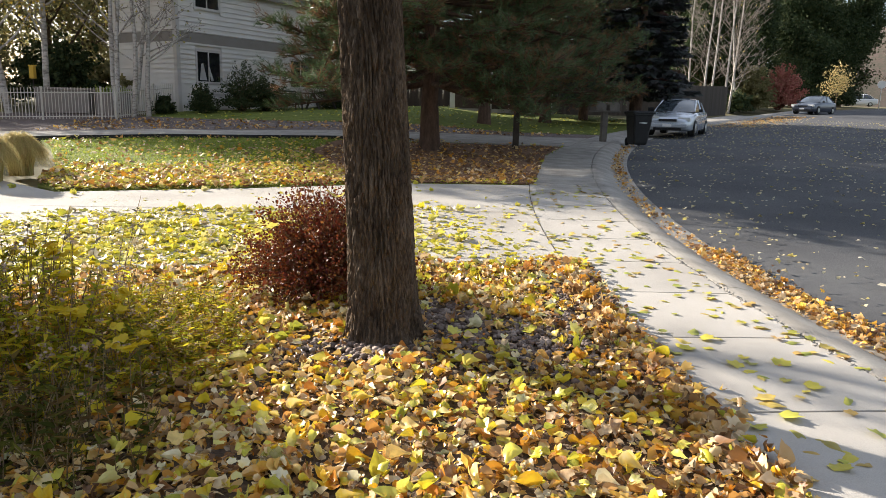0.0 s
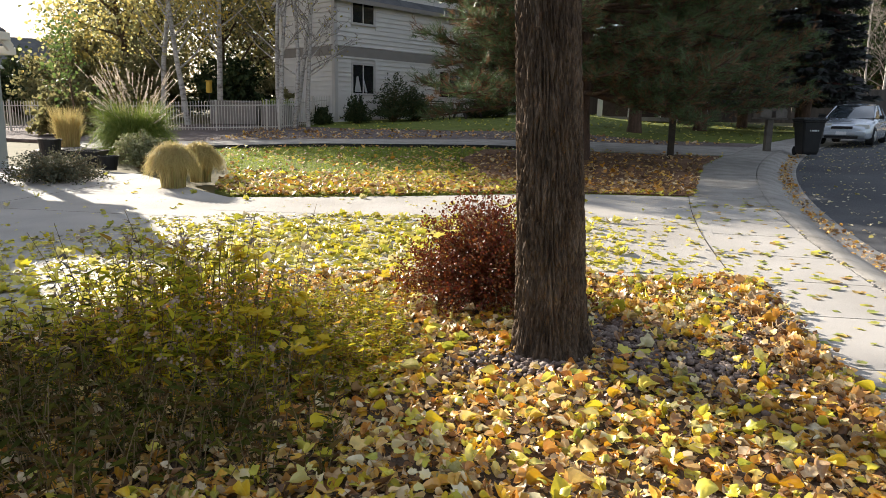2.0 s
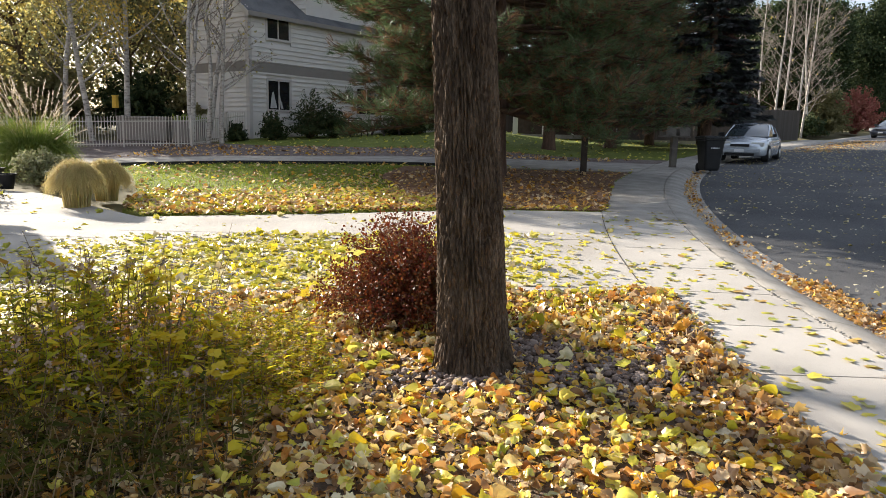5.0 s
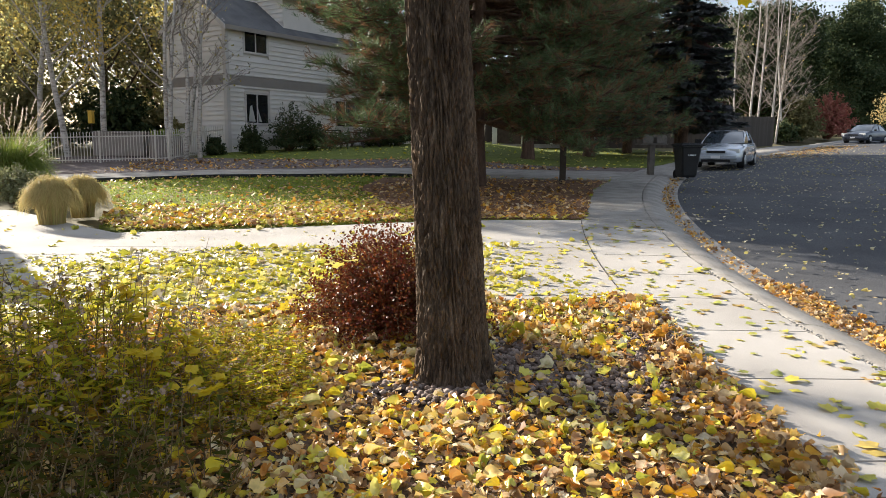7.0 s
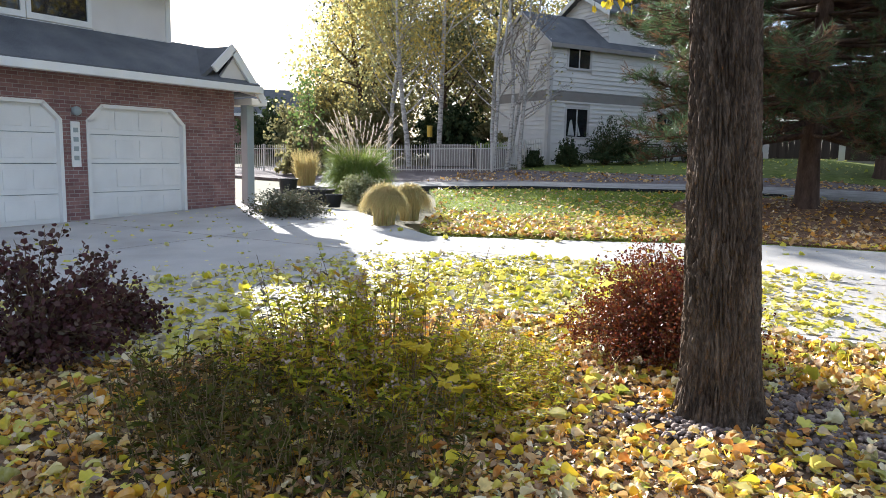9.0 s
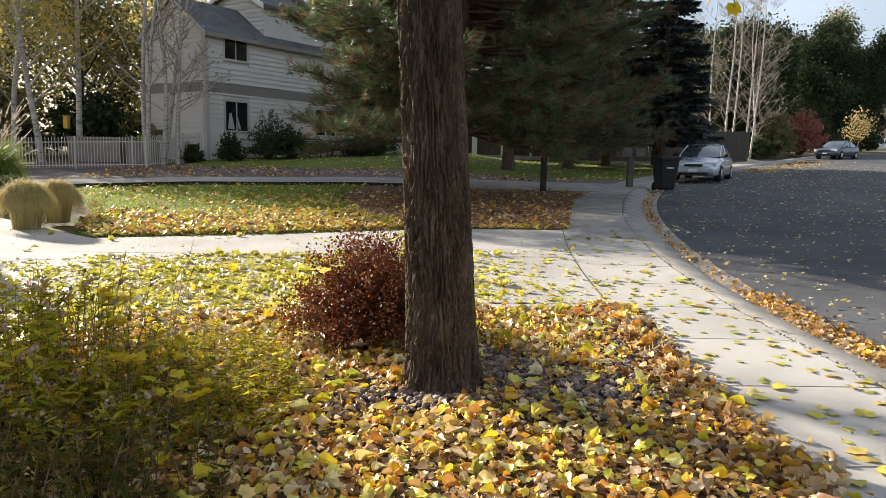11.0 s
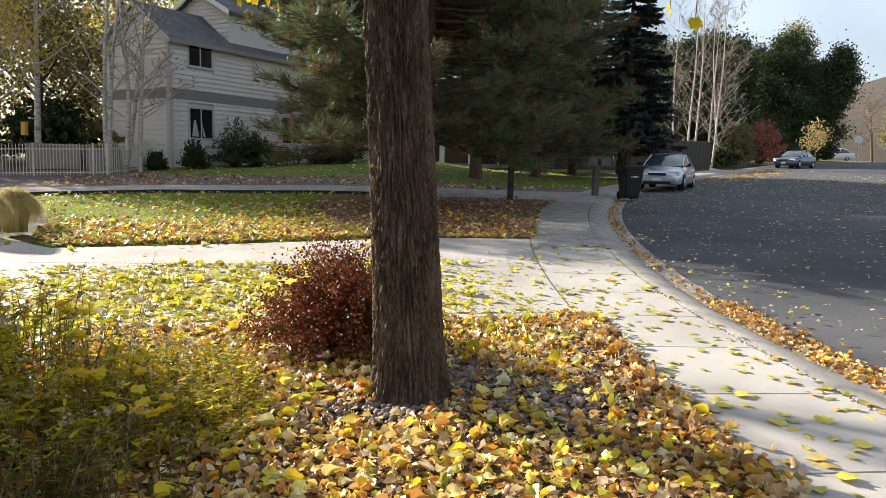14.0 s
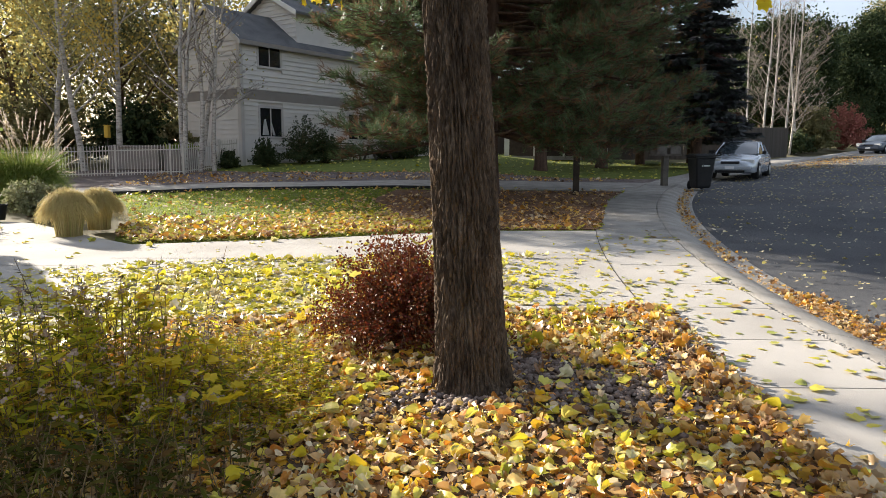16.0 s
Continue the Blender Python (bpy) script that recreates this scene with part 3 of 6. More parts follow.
drape("planting_bed", BED, 0.01, SOIL, 0.5, 0.08, "planting bed of dark soil, cobbles and leaf litter", "planting bed")
STRIPBED = [(-24, 20.0), (-16, 19.2), (-12, 20.8), (-8.9, 23.0), (-3.5, 24.5), (5.15, 24.6), (5.85, 26.5), (-3.0, 27.0), (-9, 26.6), (-12, 27.0), (-24, 27)]
drape("mulch_strip", STRIPBED, 0.02, MULCH_GREY, 0.9, 0.1, "leafy mulch strip in front of the neighbouring house", "mulch bed")
FARLAWN = [(-11.5, 26.8), (-9, 26.65), (-3.0, 27.05), (5.85, 26.6), (8.8, 33.0), (11, 37.0), (4, 46), (-6, 40), (-11.5, 30.5)]
drape("neighbour_lawn", FARLAWN, 0.02, LAWN, 1.0, 0.1, "bright green lawn patch in front of a house", "lawn")
edging = [(-13.5, 15.6), (-10.2, 18.55), (-7.6, 20.33), (-2.9, 21.62), (-0.5, 21.55)]
bm = bmesh.new()
prev = None
for x, y in edging:
    z = gz(x, y)
    cur = [bm.verts.new((x + dx, y - dx, z + dz)) for dx, dz in ((0.03, -0.05), (0.03, 0.1), (-0.03, 0.1), (-0.03, -0.05))]
    if prev:
        for i in range(3):
            bm.faces.new((prev[i], prev[i + 1], cur[i + 1], cur[i]))
    prev = cur
bmesh.ops.recalc_face_normals(bm, faces=bm.faces)
tagged(part("lawn_edging", bm, BLACK_PLASTIC), "black plastic edging between lawn and driveway", "lawn edging", kind="structure")
V, F = [], []
for i, x in enumerate(np.linspace(-100, 1100, 61)):
    h = 18 + 95 * math.exp(-((x - 470) / 190) ** 2) + 60 * math.exp(-((x - 900) / 160) ** 2) + 5 * noise.noise((x * 0.02, 0, 0))
    for y, k in ((560, 0.0), (640, 0.45), (720, 0.8), (820, 1.0), (1000, 0.7)):
        V.append((x, y - 0.25 * x, h * k + 6 * noise.noise((x * 0.03, y * 0.02, 1)) * k))
F = [(i * 5 + j, (i + 1) * 5 + j, (i + 1) * 5 + j + 1, i * 5 + j + 1) for i in range(60) for j in range(4)]
tagged(link("hill_backdrop", mesh_np("hill_backdrop", V, F), HILL, soft=True), "distant brown scrub-covered hill", "hill", kind="structure")


# ---- the street tree in the bed ----
def street_tree():
    t = thing("street_tree", "deeply furrowed dark-barked tree trunk in the planting bed", "tree")
    N, H = 250, 430
    a = np.linspace(0, 2 * np.pi, N, endpoint=False)
    V = np.zeros((H, N, 3))
    zs = np.linspace(-0.08, 4.3, H)
    for j, z in enumerate(zs):
        cx = 1.30 - 0.055 * z + 0.006 * math.sin(1.7 * z)
        cy = 4.66 + 0.01 * z
        r0 = 0.206 - 0.012 * z + 0.06 * math.exp(-max(z, 0) / 0.11) + 0.022 * math.exp(-max(z, 0) / 0.5)
        for i in range(N):
            p = (math.cos(a[i]) * 2.6, math.sin(a[i]) * 2.6, z * 1.25)
            w = noise.noise((p[0] * 0.9, p[1] * 0.9, z * 3.0)) * 1.1
            f = abs(noise.noise((p[0] * 4.6 + w, p[1] * 4.6 + w, z * 3.6)))
            g = abs(noise.noise((p[0] * 6.0 + 7, p[1] * 6.0 - w, z * 10.0)))
            e = noise.noise((p[0] * 8, p[1] * 8, z * 16))
            low = math.exp(-max(z, 0) / 0.14)
            r = r0 * (1 + 0.05 * noise.noise((p[0] * 0.5, p[1] * 0.5, z * 0.5)) + 0.16 * low * math.sin(5 * a[i] + 1.0) * 0.6)
            r += 0.04 * min(f * 3.6, 1.0) ** 0.8 + 0.015 * min(g * 3, 1) - 0.037 + 0.005 * e
            V[j, i] = (cx + r * math.cos(a[i]), cy + r * math.sin(a[i]), z)
    i, j = np.meshgrid(np.arange(H - 1), np.arange(N), indexing="ij")
    F = np.stack([i * N + j, i * N + (j + 1) % N, (i + 1) * N + (j + 1) % N, (i + 1) * N + j], -1).reshape(-1, 4)
    link("trunk", mesh_np("trunk", V.reshape(-1, 3), F), BARK, t, soft=True)
    limbs, tips = [], []
    for k in range(9):
        az = k * 2.4
        p0 = Vector((1.07, 4.7, 3.9 + 0.05 * k))
        d = Vector((math.cos(az), math.sin(az), 1.0)).normalized()
        pts = [p0 + d * s + Vector((0, 0, 0.08 * s * s)) for s in np.linspace(0, 3.2, 7)]
        limbs.append((pts, np.linspace(0.085, 0.02, 7)))
        tips += pts[3:]
    link("limb", mesh_np("limb", *tubes(limbs, 7)), BARK, t)
    g = np.random.default_rng(77)
    # two unseen boughs, stretched towards the sun to cast dapples on the pavement
    boughs = []
    for line in (((1.1, 4.75, 3.9), (-0.6, 7.0, 4.2), (-4.2, 9.6, 4.6), (-8.4, 12.4, 5.2)), ((1.1, 4.75, 4.0), (-0.2, 7.6, 4.3), (-3.4, 11.0, 4.9), (-7.2, 13.9, 5.7))):
        c = np.array(line)
        pts = np.array([[np.interp(q, [0, 1, 2, 3], c[:, i]) for i in range(3)] for q in np.linspace(0, 3, 16)])
        pts[1:] += g.normal(0, 0.06, (15, 3))
        boughs.append((pts, np.linspace(0.075, 0.018, 16)))
        for k in range(60):
            i = g.integers(6, 16)
            e = pts[i] + [g.normal(0, 0.7), g.normal(0, 0.7), g.uniform(0.1, 0.8)]
            boughs.append((np.array([pts[i], (pts[i] + e) / 2 + [0, 0, 0.06], e]), [0.03, 0.02, 0.008]))
            tips.append(Vector(e))
    link("limb", mesh_np("limb", *tubes(boughs, 5)), BARK, t, "long bough added out of view to dapple the pavement")
    P = np.array([p for p in tips for _ in range(22)]) + rng.normal(0, 0.45, (len(tips) * 22, 3))
    P = P[P[:, 2] > np.maximum(3.6, 1.7 + 0.228 * np.hypot(P[:, 0] - 2, P[:, 1] - 0.3))]
    hang = np.array([[-0.62, 8.05, 3.2], [-0.5, 8.0, 3.14], [2.68, 4.23, 2.34], [2.96, 4.72, 2.38], [-0.76, 8.1, 3.24]])
    hang = np.concatenate([hang, np.array([-0.66, 8.06, 3.24]) + g.normal(0, 1, (10, 3)) * [0.14, 0.14, 0.05]])
    stalks = [([p, p + [0.02, 0.03, 0.5], p + ([0.4, -1.2, 1.7] if p[0] < 1 else [-0.4, 0.1, 2.2])], [0.003, 0.004, 0.008]) for p in hang]
    link("hanging_twig", mesh_np("hanging_twig", *tubes(stalks, 4)), STEM, t)
    P = np.concatenate([P, hang])
    d = np.concatenate([rng.normal(0, 1, (len(P) - len(hang), 3)), g.normal(0, 0.4, (len(hang), 3)) + [0, 0, -1.0]]) + [[0, 0, -0.3]]
    link("foliage", mesh_np("foliage", *scatter(*MAPLE, P, frames_from(d, rng.uniform(0, 6, len(P))), rng.uniform(0.08, 0.13, len(P)))), YELLOW_LEAF, t, "last yellow leaves")


street_tree()


# ---- trees and shrubs ----
def grow(base, height, r0, seed, levels=3, n_main=9, lift=0.6, spread=0.5, wander=0.12, lean=(0, 0), first=0.25, multi=1, thin=0.006):
    """A branching skeleton: tube paths, and the ends of its finest shoots."""
    g = np.random.default_rng(seed)
    paths, tips = [], []

    def shoot(p, d, length, r, level):
        k = 7 if level == 0 else 5
        pts, rad, q, e = [p.copy()], [r], p.copy(), d.copy()
        for i in range(k):
            e = e + g.normal(0, wander if level else 0.35 * wander, 3) + [0, 0, 0.05 if level else 0.0]
            e /= np.linalg.norm(e)
            q = q + e * length / k
            pts.append(q.copy())
            rad.append(max(r * (1 - 0.85 * (i + 1) / k), thin * 0.6))
        paths.append((np.array(pts), np.array(rad)))
        if level == levels:
            tips.extend(pts[2:])
            return
        m = n_main if level == 0 else max(3, n_main // 2)
        for c in range(m):
            f = first + (1 - first) * (c + g.random()) / m if level == 0 else 0.25 + 0.75 * (c + g.random()) / m
            i = min(int(f * k), k - 1)
            a = pts[i] + (pts[i + 1] - pts[i]) * (f * k - i)
            az = g.uniform(0, 2 * np.pi)
            side = np.array([np.cos(az), np.sin(az), 0])
            nd = lift * (e if level else np.array([0, 0, 1.0])) + (1 - lift) * side * 1.3 + g.normal(0, 0.1, 3)
            nd /= np.linalg.norm(nd)
            shoot(a, nd, length * spread * (1.15 - 0.6 * f) * g.uniform(0.75, 1.15), max(rad[i] * 0.42, 0.006), level + 1)

    for s in range(multi):
        az = g.uniform(0, 6.28)
        off = np.array([math.cos(az), math.sin(az), 0]) * (0.25 if multi > 1 else 0)
        d = np.array([lean[0], lean[1], 1.0]) + (off * 0.5 if multi > 1 else 0)
        shoot(np.array([0, 0, -0.1]) + off, d / np.linalg.norm(d), height * (g.uniform(0.75, 1) if s else 1), r0, 0)
    return paths, np.array(tips)


def leafy_tree(name, label, x, y, height, r0, seed, bark, leaf, per_tip, size, blob, fine=None, category="tree", sides=6, group="", limit=0.03, **kw):
    t = thing(name, label, category, pose(x, y, gz(x, y)), group=group)
    paths, tips = grow((0, 0, 0), height, r0, seed, **kw)
    thick = [p for p in paths if p[1][0] > limit]
    thin = [p for p in paths if p[1][0] <= limit]
    link("trunk", mesh_np("trunk", *tubes(thick or paths, sides)), bark, t, soft=True)
    if thick and thin:
        link("twig", mesh_np("twig", *tubes(thin, 3)), fine or bark, t)
    if per_tip:
        g = np.random.default_rng(seed + 1)
        n = max(1, int(len(tips) * per_tip))
        P = tips[g.integers(0, len(tips), n)] + g.normal(0, blob, (n, 3))
        P[:, 2] = np.maximum(P[:, 2], 0.05)
        link("crown", mesh_np("crown", *scatter(*CARD, P, frames_from(g.normal(0, 1, (n, 3)), g.uniform(0, 6, n)), g.uniform(0.6, 1.3, n) * size)), leaf, t)
    return t


def pine(name, label, x, y, height, reach, seed, low=1.7, tufts=1.0, k=26, boughs=8, droop=-0.2):
    t = thing(name, label, "pine tree", pose(x, y, gz(x, y)))
    g = np.random.default_rng(seed)
    paths = [([(0, 0, -0.1), (0.02, 0, 0.3), (0, 0, 1.2), (0.06, 0.02, height * 0.5), (0.02, 0, height)], [0.34, 0.27, 0.23, 0.15, 0.03])]
    P, D, limbs = [], [], []
    z = low
    while z < height - 0.4:
        for _ in range(boughs):
            az = g.uniform(0, 2 * np.pi)
            f = (z - low) / (height - low)
            L = reach * (1.05 - 0.65 * f) * g.uniform(0.55, 1.05)
            out = np.array([math.cos(az), math.sin(az), 0])
            side = np.array([-math.sin(az), math.cos(az), 0])
            s = np.linspace(0, 1, 8)
            bow = g.uniform(droop, 0.16)
            pts = np.array([0, 0, z]) + out * (s * L)[:, None] + side * (g.normal(0, 0.12) * L * s * s)[:, None] + np.array([0, 0, 1.0]) * (L * (0.05 * s - 0.28 * s * (1 - f) * (1 - s) + bow * s * s))[:, None]
            limbs.append((pts, np.linspace(0.065 * (1 - 0.5 * f), 0.012, 8)))
            for k in range(int(6 + L * 8.5 * tufts)):
                q = g.uniform(0.3, 1.0) ** 0.7
                i = min(int(q * 7), 6)
                a = pts[i] + (pts[i + 1] - pts[i]) * (q * 7 - i)
                sd = side * g.choice([-1, 1]) * g.uniform(0.3, 1.0) + out * g.uniform(0.2, 0.8) + np.array([0, 0, g.uniform(-0.15, 0.5)])
                sd /= np.linalg.norm(sd)
                tl = g.uniform(0.35, 1.0) * (1.2 - 0.5 * q)
                b = a + sd * tl
                limbs.append((np.array([a, (a + b) / 2 + [0, 0, -0.03], b]), [0.014, 0.01, 0.006]))
                for w in (0.3, 0.55, 0.78, 1.0):
                    P.append(a + (b - a) * w + g.normal(0, 0.06, 3))
                    D.append(sd + g.normal(0, 0.35, 3) + [0, 0, 0.35])
        z += 0.3 if z < 6.5 else 0.45
    link("trunk", mesh_np("trunk", *tubes(paths, 14)), BARK_PINE, t, soft=True)
    link("limb", mesh_np("limb", *tubes(limbs, 4)), BARK_PINE, t)
    P, D = np.array(P), np.array(D)
    D /= np.linalg.norm(D, axis=1, keepdims=True)
    PP, DD = np.repeat(P, k, 0), np.repeat(D, k, 0) + g.normal(0, 0.55, (len(P) * k, 3))
    PP = PP + np.repeat(D, k, 0) * g.uniform(-0.12, 0.06, (len(PP), 1))
    S = g.uniform(0.12, 0.21, len(PP))
    R = frames_from(DD, g.uniform(0, 6, len(PP)))
    dead = np.repeat(g.random(len(P)) < 0.26, k)
    link("needles", mesh_np("needles", *scatter(*NEEDLES, PP[~dead], R[~dead], S[~dead])), NEEDLE, t)
    link("dead_needles", mesh_np("dead_needles", *scatter(*NEEDLES, PP[dead], R[dead], S[dead])), NEEDLE_DEAD, t, "rust-brown dying needles")
    return t


def spruce(name, label, x, y, height, reach, seed, material=SPRUCE, low=1.6):
    t = thing(name, label, "spruce tree", pose(x, y, gz(x, y)))
    g = np.random.default_rng(seed)
    link("trunk", mesh_np("trunk", *tubes([([(0, 0, -0.1), (0, 0, height * 0.5), (0, 0, height)], [0.26, 0.15, 0.02])], 10)), BARK_PINE, t, soft=True)
    limbs, P, D, S = [], [], [], []
    z = low
    while z < height:
        f = (z - low) / (height - low)
        for _ in range(9):
            az = g.uniform(0, 6.283)
            L = reach * (1 - f) ** 0.8 * g.uniform(0.7, 1.08) + 0.15
            out, side = np.array([math.cos(az), math.sin(az), 0]), np.array([-math.sin(az), math.cos(az), 0])
            s = np.linspace(0, 1, 5)
            pts = np.array([0, 0, z]) + out * (s * L)[:, None] + np.array([0, 0, 1.0]) * (L * (-0.32 * s + 0.2 * s * s))[:, None]
            limbs.append((pts, np.linspace(0.035, 0.008, 5)))
            n = int(30 + 60 * L)
            q = g.uniform(0.1, 1, n)
            base = np.array([0, 0, z]) + out * (q * L)[:, None] + np.array([0, 0, 1.0]) * (L * (-0.32 * q + 0.2 * q * q))[:, None]
            P.append(base)
            D.append(side * g.choice([-1, 1], n)[:, None] * g.uniform(0.3, 1, n)[:, None] + out * 0.6 + np.array([0, 0, 1.0]) * g.uniform(-0.6, 0.15, n)[:, None])
            S.append(g.uniform(0.22, 0.42, n) * (1.1 - 0.4 * f))
        z += 0.3
    link("limb", mesh_np("limb", *tubes(limbs, 4)), BARK_PINE, t)
    P, D, S = np.concatenate(P), np.concatenate(D), np.concatenate(S)
    spray = (CARD[0] * [1, 0.34, 1], CARD[1])
    link("needles", mesh_np("needles", *scatter(*spray, P, frames_from(D, g.uniform(0, 6, len(P))), S)), material, t)
    return t


pine("pine_tree", "tall ponderosa pine with long needles and rusty inner needles", 0.3, 19.0, 13.0, 5.3, 3, low=1.75, boughs=11, droop=-0.26, k=24)
pine("pine_tree", "dark shaded pine standing on the neighbouring lawn", 4.4, 34.0, 12.0, 4.6, 5, low=2.6, tufts=0.7, k=15)
pine("pine_tree", "dark pine behind the neighbouring driveway", 1.6, 30.0, 12.5, 5.0, 6, low=2.3, tufts=0.6, k=15)
spruce("spruce_tree", "dense dark spruce beside the street", 8.6, 34.0, 11.0, 2.5, 11)
spruce("plum_tree", "dark purple-leaved tree beside the spruce", 9.6, 40.0, 8.5, 2.4, 13, PURPLE_LEAF, 2.2)
spruce("spruce_tree", "dark spruce with purple-grey shade beside the fence", 6.6, 37.5, 12.0, 3.2, 12)


def ribbons(paths, width):
    """Flat tapering blades; paths is an array (n, k, 3)."""
    n, k, _ = paths.shape
    t = np.gradient(paths, axis=1)
    a = rng.uniform(0, 2 * np.pi, n)
    side = np.stack([np.cos(a), np.sin(a), np.zeros(n)], -1)[:, None] + 0 * t
    side = side - t * (side * t).sum(-1, keepdims=True) / ((t * t).sum(-1, keepdims=True) + 1e-9)
    side /= np.linalg.norm(side, axis=-1, keepdims=True) + 1e-9
    w = (width * np.linspace(1, 0.15, k))[None, :, None] * rng.uniform(0.7, 1.2, (n, 1, 1))
    V = np.stack([paths - side * w, paths + side * w], 2).reshape(n, 2 * k, 3)
    f = np.array([[2 * i, 2 * i + 1, 2 * i + 3, 2 * i + 2] for i in range(k - 1)])
    F = f[None] + (np.arange(n) * 2 * k)[:, None, None]
    return V.reshape(-1, 3), F.reshape(-1, 4)


def tuft_paths(n, base_r, height, out, droop, k=6):
    """Blade paths of a grass clump: up from a base, leaning out and drooping over."""
    a, r = rng.uniform(0, 2 * np.pi, n), base_r * np.sqrt(rng.random(n))
    d = a + rng.normal(0, 0.5, n)
    s = np.linspace(0, 1, k)
    h, o, w = height * rng.uniform(0.5, 1.12, n), out * rng.uniform(0.15, 1.2, n), droop * rng.uniform(0.1, 1.35, n)
    rad = o[:, None] * s ** 2
    z = h[:, None] * s - w[:, None] * np.maximum(s - 0.45, 0) ** 2 * 3.3
    x = (r * np.cos(a))[:, None] + rad * np.cos(d)[:, None]
    y = (r * np.sin(a))[:, None] + rad * np.sin(d)[:, None]
    return np.stack([x, y, z], -1)


# ---- leaf litter, cobbles, grass ----
VISBED = [(2.95, 7.2), (3.02, 5.5), (3.15, 4.0), (3.3, 2.5), (3.6, 0.8), (-4.2, 0.8), (-3.6, 2.1), (-2.9, 2.8), (-2.2, 3.3), (-1.9, 4.5), (-1.5, 6.0)]
def blot(p, x, y, sx, sy):
    return np.exp(-((p[:, 0] - x) / sx) ** 2 - ((p[:, 1] - y) / sy) ** 2)


def bare(p):
    """Where the cobbles show between the leaves."""
    return np.clip(np.maximum.reduce([1.1 * blot(p, 2.2, 4.6, 0.5, 0.4), 1.0 * blot(p, 2.68, 5.7, 0.28, 0.9), 1.0 * blot(p, 1.25, 4.3, 0.5, 0.26), 1.0 * blot(p, 1.75, 5.0, 0.5, 0.5)]), 0, 1)


frag = places_in(VISBED, 22000)
frag = frag[rng.random(len(frag)) > 0.9 * bare(frag)]
litter("leaf_litter", on_ground(frag, 0.008), 0.05, LEAF_BROWN, "crumbled brown leaf fragments over the soil", 0.6, 0.02, 0.9, plain=True)
pts = places_in(VISBED, 31000)
keep = rng.random(len(pts)) > 0.88 * bare(pts)
keep &= np.hypot(pts[:, 0] - 1.3, pts[:, 1] - 4.66) > 0.24
pts = on_ground(pts[keep], 0.012)
near = pts[:, 1] < 4.6
side = np.clip((pts[:, 0] - 2.2) / 0.7, 0, 1)
# the last term adds brown leaves at low x to darken the house's shade
brown = rng.random(len(pts)) < 0.42 + 0.3 * side + 0.3 * np.clip((0.9 - pts[:, 0]) / 0.6, 0, 1) * near
green = ~brown & (rng.random(len(pts)) < 0.25)
gold = ~brown & ~green
litter("leaf_litter", pts[green & near], 0.08, LEAF_GREENISH, "fresh yellow-green leaves on top of the leaf litter", 0.27, 0.035, close=True)
litter("leaf_litter", pts[green & ~near], 0.1, LEAF_GREENISH, "fresh yellow-green leaves among the farther litter", 0.3, 0.03, 0.7)
litter("leaf_litter", pts[gold & near], 0.072, LEAF_LITTER, "thick yellow, tan and orange leaf litter over a planting bed", 0.27, 0.03, close=True)
litter("leaf_litter", pts[gold & ~near], 0.085, LEAF_LITTER, "yellow and brown leaf litter round a tree and shrubs", 0.3, 0.03, 0.9)
litter("leaf_litter", pts[brown & near], 0.058, LEAF_BROWN, "dry brown and rust curled bed leaves, extra ones darkening the house's shade", 0.4, 0.02, close=True)
litter("leaf_litter", pts[brown & ~near], 0.062, LEAF_BROWN, "dry brown leaves among cobbles round the tree", 0.4, 0.025, 0.9)
ys = rng.uniform(0.5, 7.2, 900)
drift = np.stack([np.array([kerb_x(float(y))[0] for y in ys]) - 1.24 + rng.normal(-0.12, 0.09, 900), ys], -1)
litter("leaf_litter", on_ground(drift, 0.02), 0.085, LEAF_BROWN, "brown curled leaves drifted along the pavement edge", 0.5, 0.03, 0.8)

bm = bmesh.new()
bmesh.ops.create_icosphere(bm, subdivisions=1, radius=0.5)
bm.verts.ensure_lookup_table()
SV = np.array([v.co for v in bm.verts]) * [1, 0.78, 0.55]
SF = np.array([[v.index for v in f.verts] for f in bm.faces])
bm.free()
behind = on_ground(places_in([(3.6, 0.8), (5.9, -8.5), (-5.9, -8.5), (-4.2, 0.8)], 6000), 0.015)
litter("leaf_litter", behind, 0.1, LEAF_LITTER, "leaf litter over the rest of the planting bed", 0.4, 0.03, plain=True)
pts = places_in(VISBED, 42000)
pts = pts[(rng.random(len(pts)) < 1.3 * bare(pts)) & (np.hypot(pts[:, 0] - 1.3, pts[:, 1] - 4.66) > 0.2)]
P = on_ground(pts, 0.028)
stones = link("river_rock", mesh_np("river_rock", *scatter(SV, SF, P, flat_turns(len(P), 0.3), rng.uniform(0.03, 0.066, len(P)))), ROCK, soft=True)
tagged(stones, "grey and pinkish river cobbles round the tree", "cobbles", kind="stuff")

pts = places_in([(2.7, 7.35), (2.7, 10.8), (0.0, 10.0), (-3.0, 9.2), (-4.6, 8.6), (-5.0, 6.2), (-5.0, 3.0), (-4.4, 1.2), (-3.6, 2.3), (-2.9, 3.0), (-2.2, 3.5), (-1.9, 4.7), (-1.5, 6.2)], 34000)
dens = np.clip(1.3 - 0.24 * (pts[:, 1] - 6.2 - 0.05 * pts[:, 0]), 0.05, 1) * np.where(pts[:, 0] > 1.7, 0.16, np.where(pts[:, 0] > 1.0, 0.4, 1.0)) * np.where(pts[:, 0] < -3.6, 0.25, np.where(pts[:, 0] < -2.6, 0.5, 1.0))
pts = on_ground(pts[rng.random(len(pts)) < dens], 0.006)
tan = rng.random(len(pts)) < 0.15
litter("leaf_litter", pts[~tan], 0.1, LEAF_GREENISH, "pale yellow-green leaves strewn over the driveway", 0.22, 0.012, 0.3)
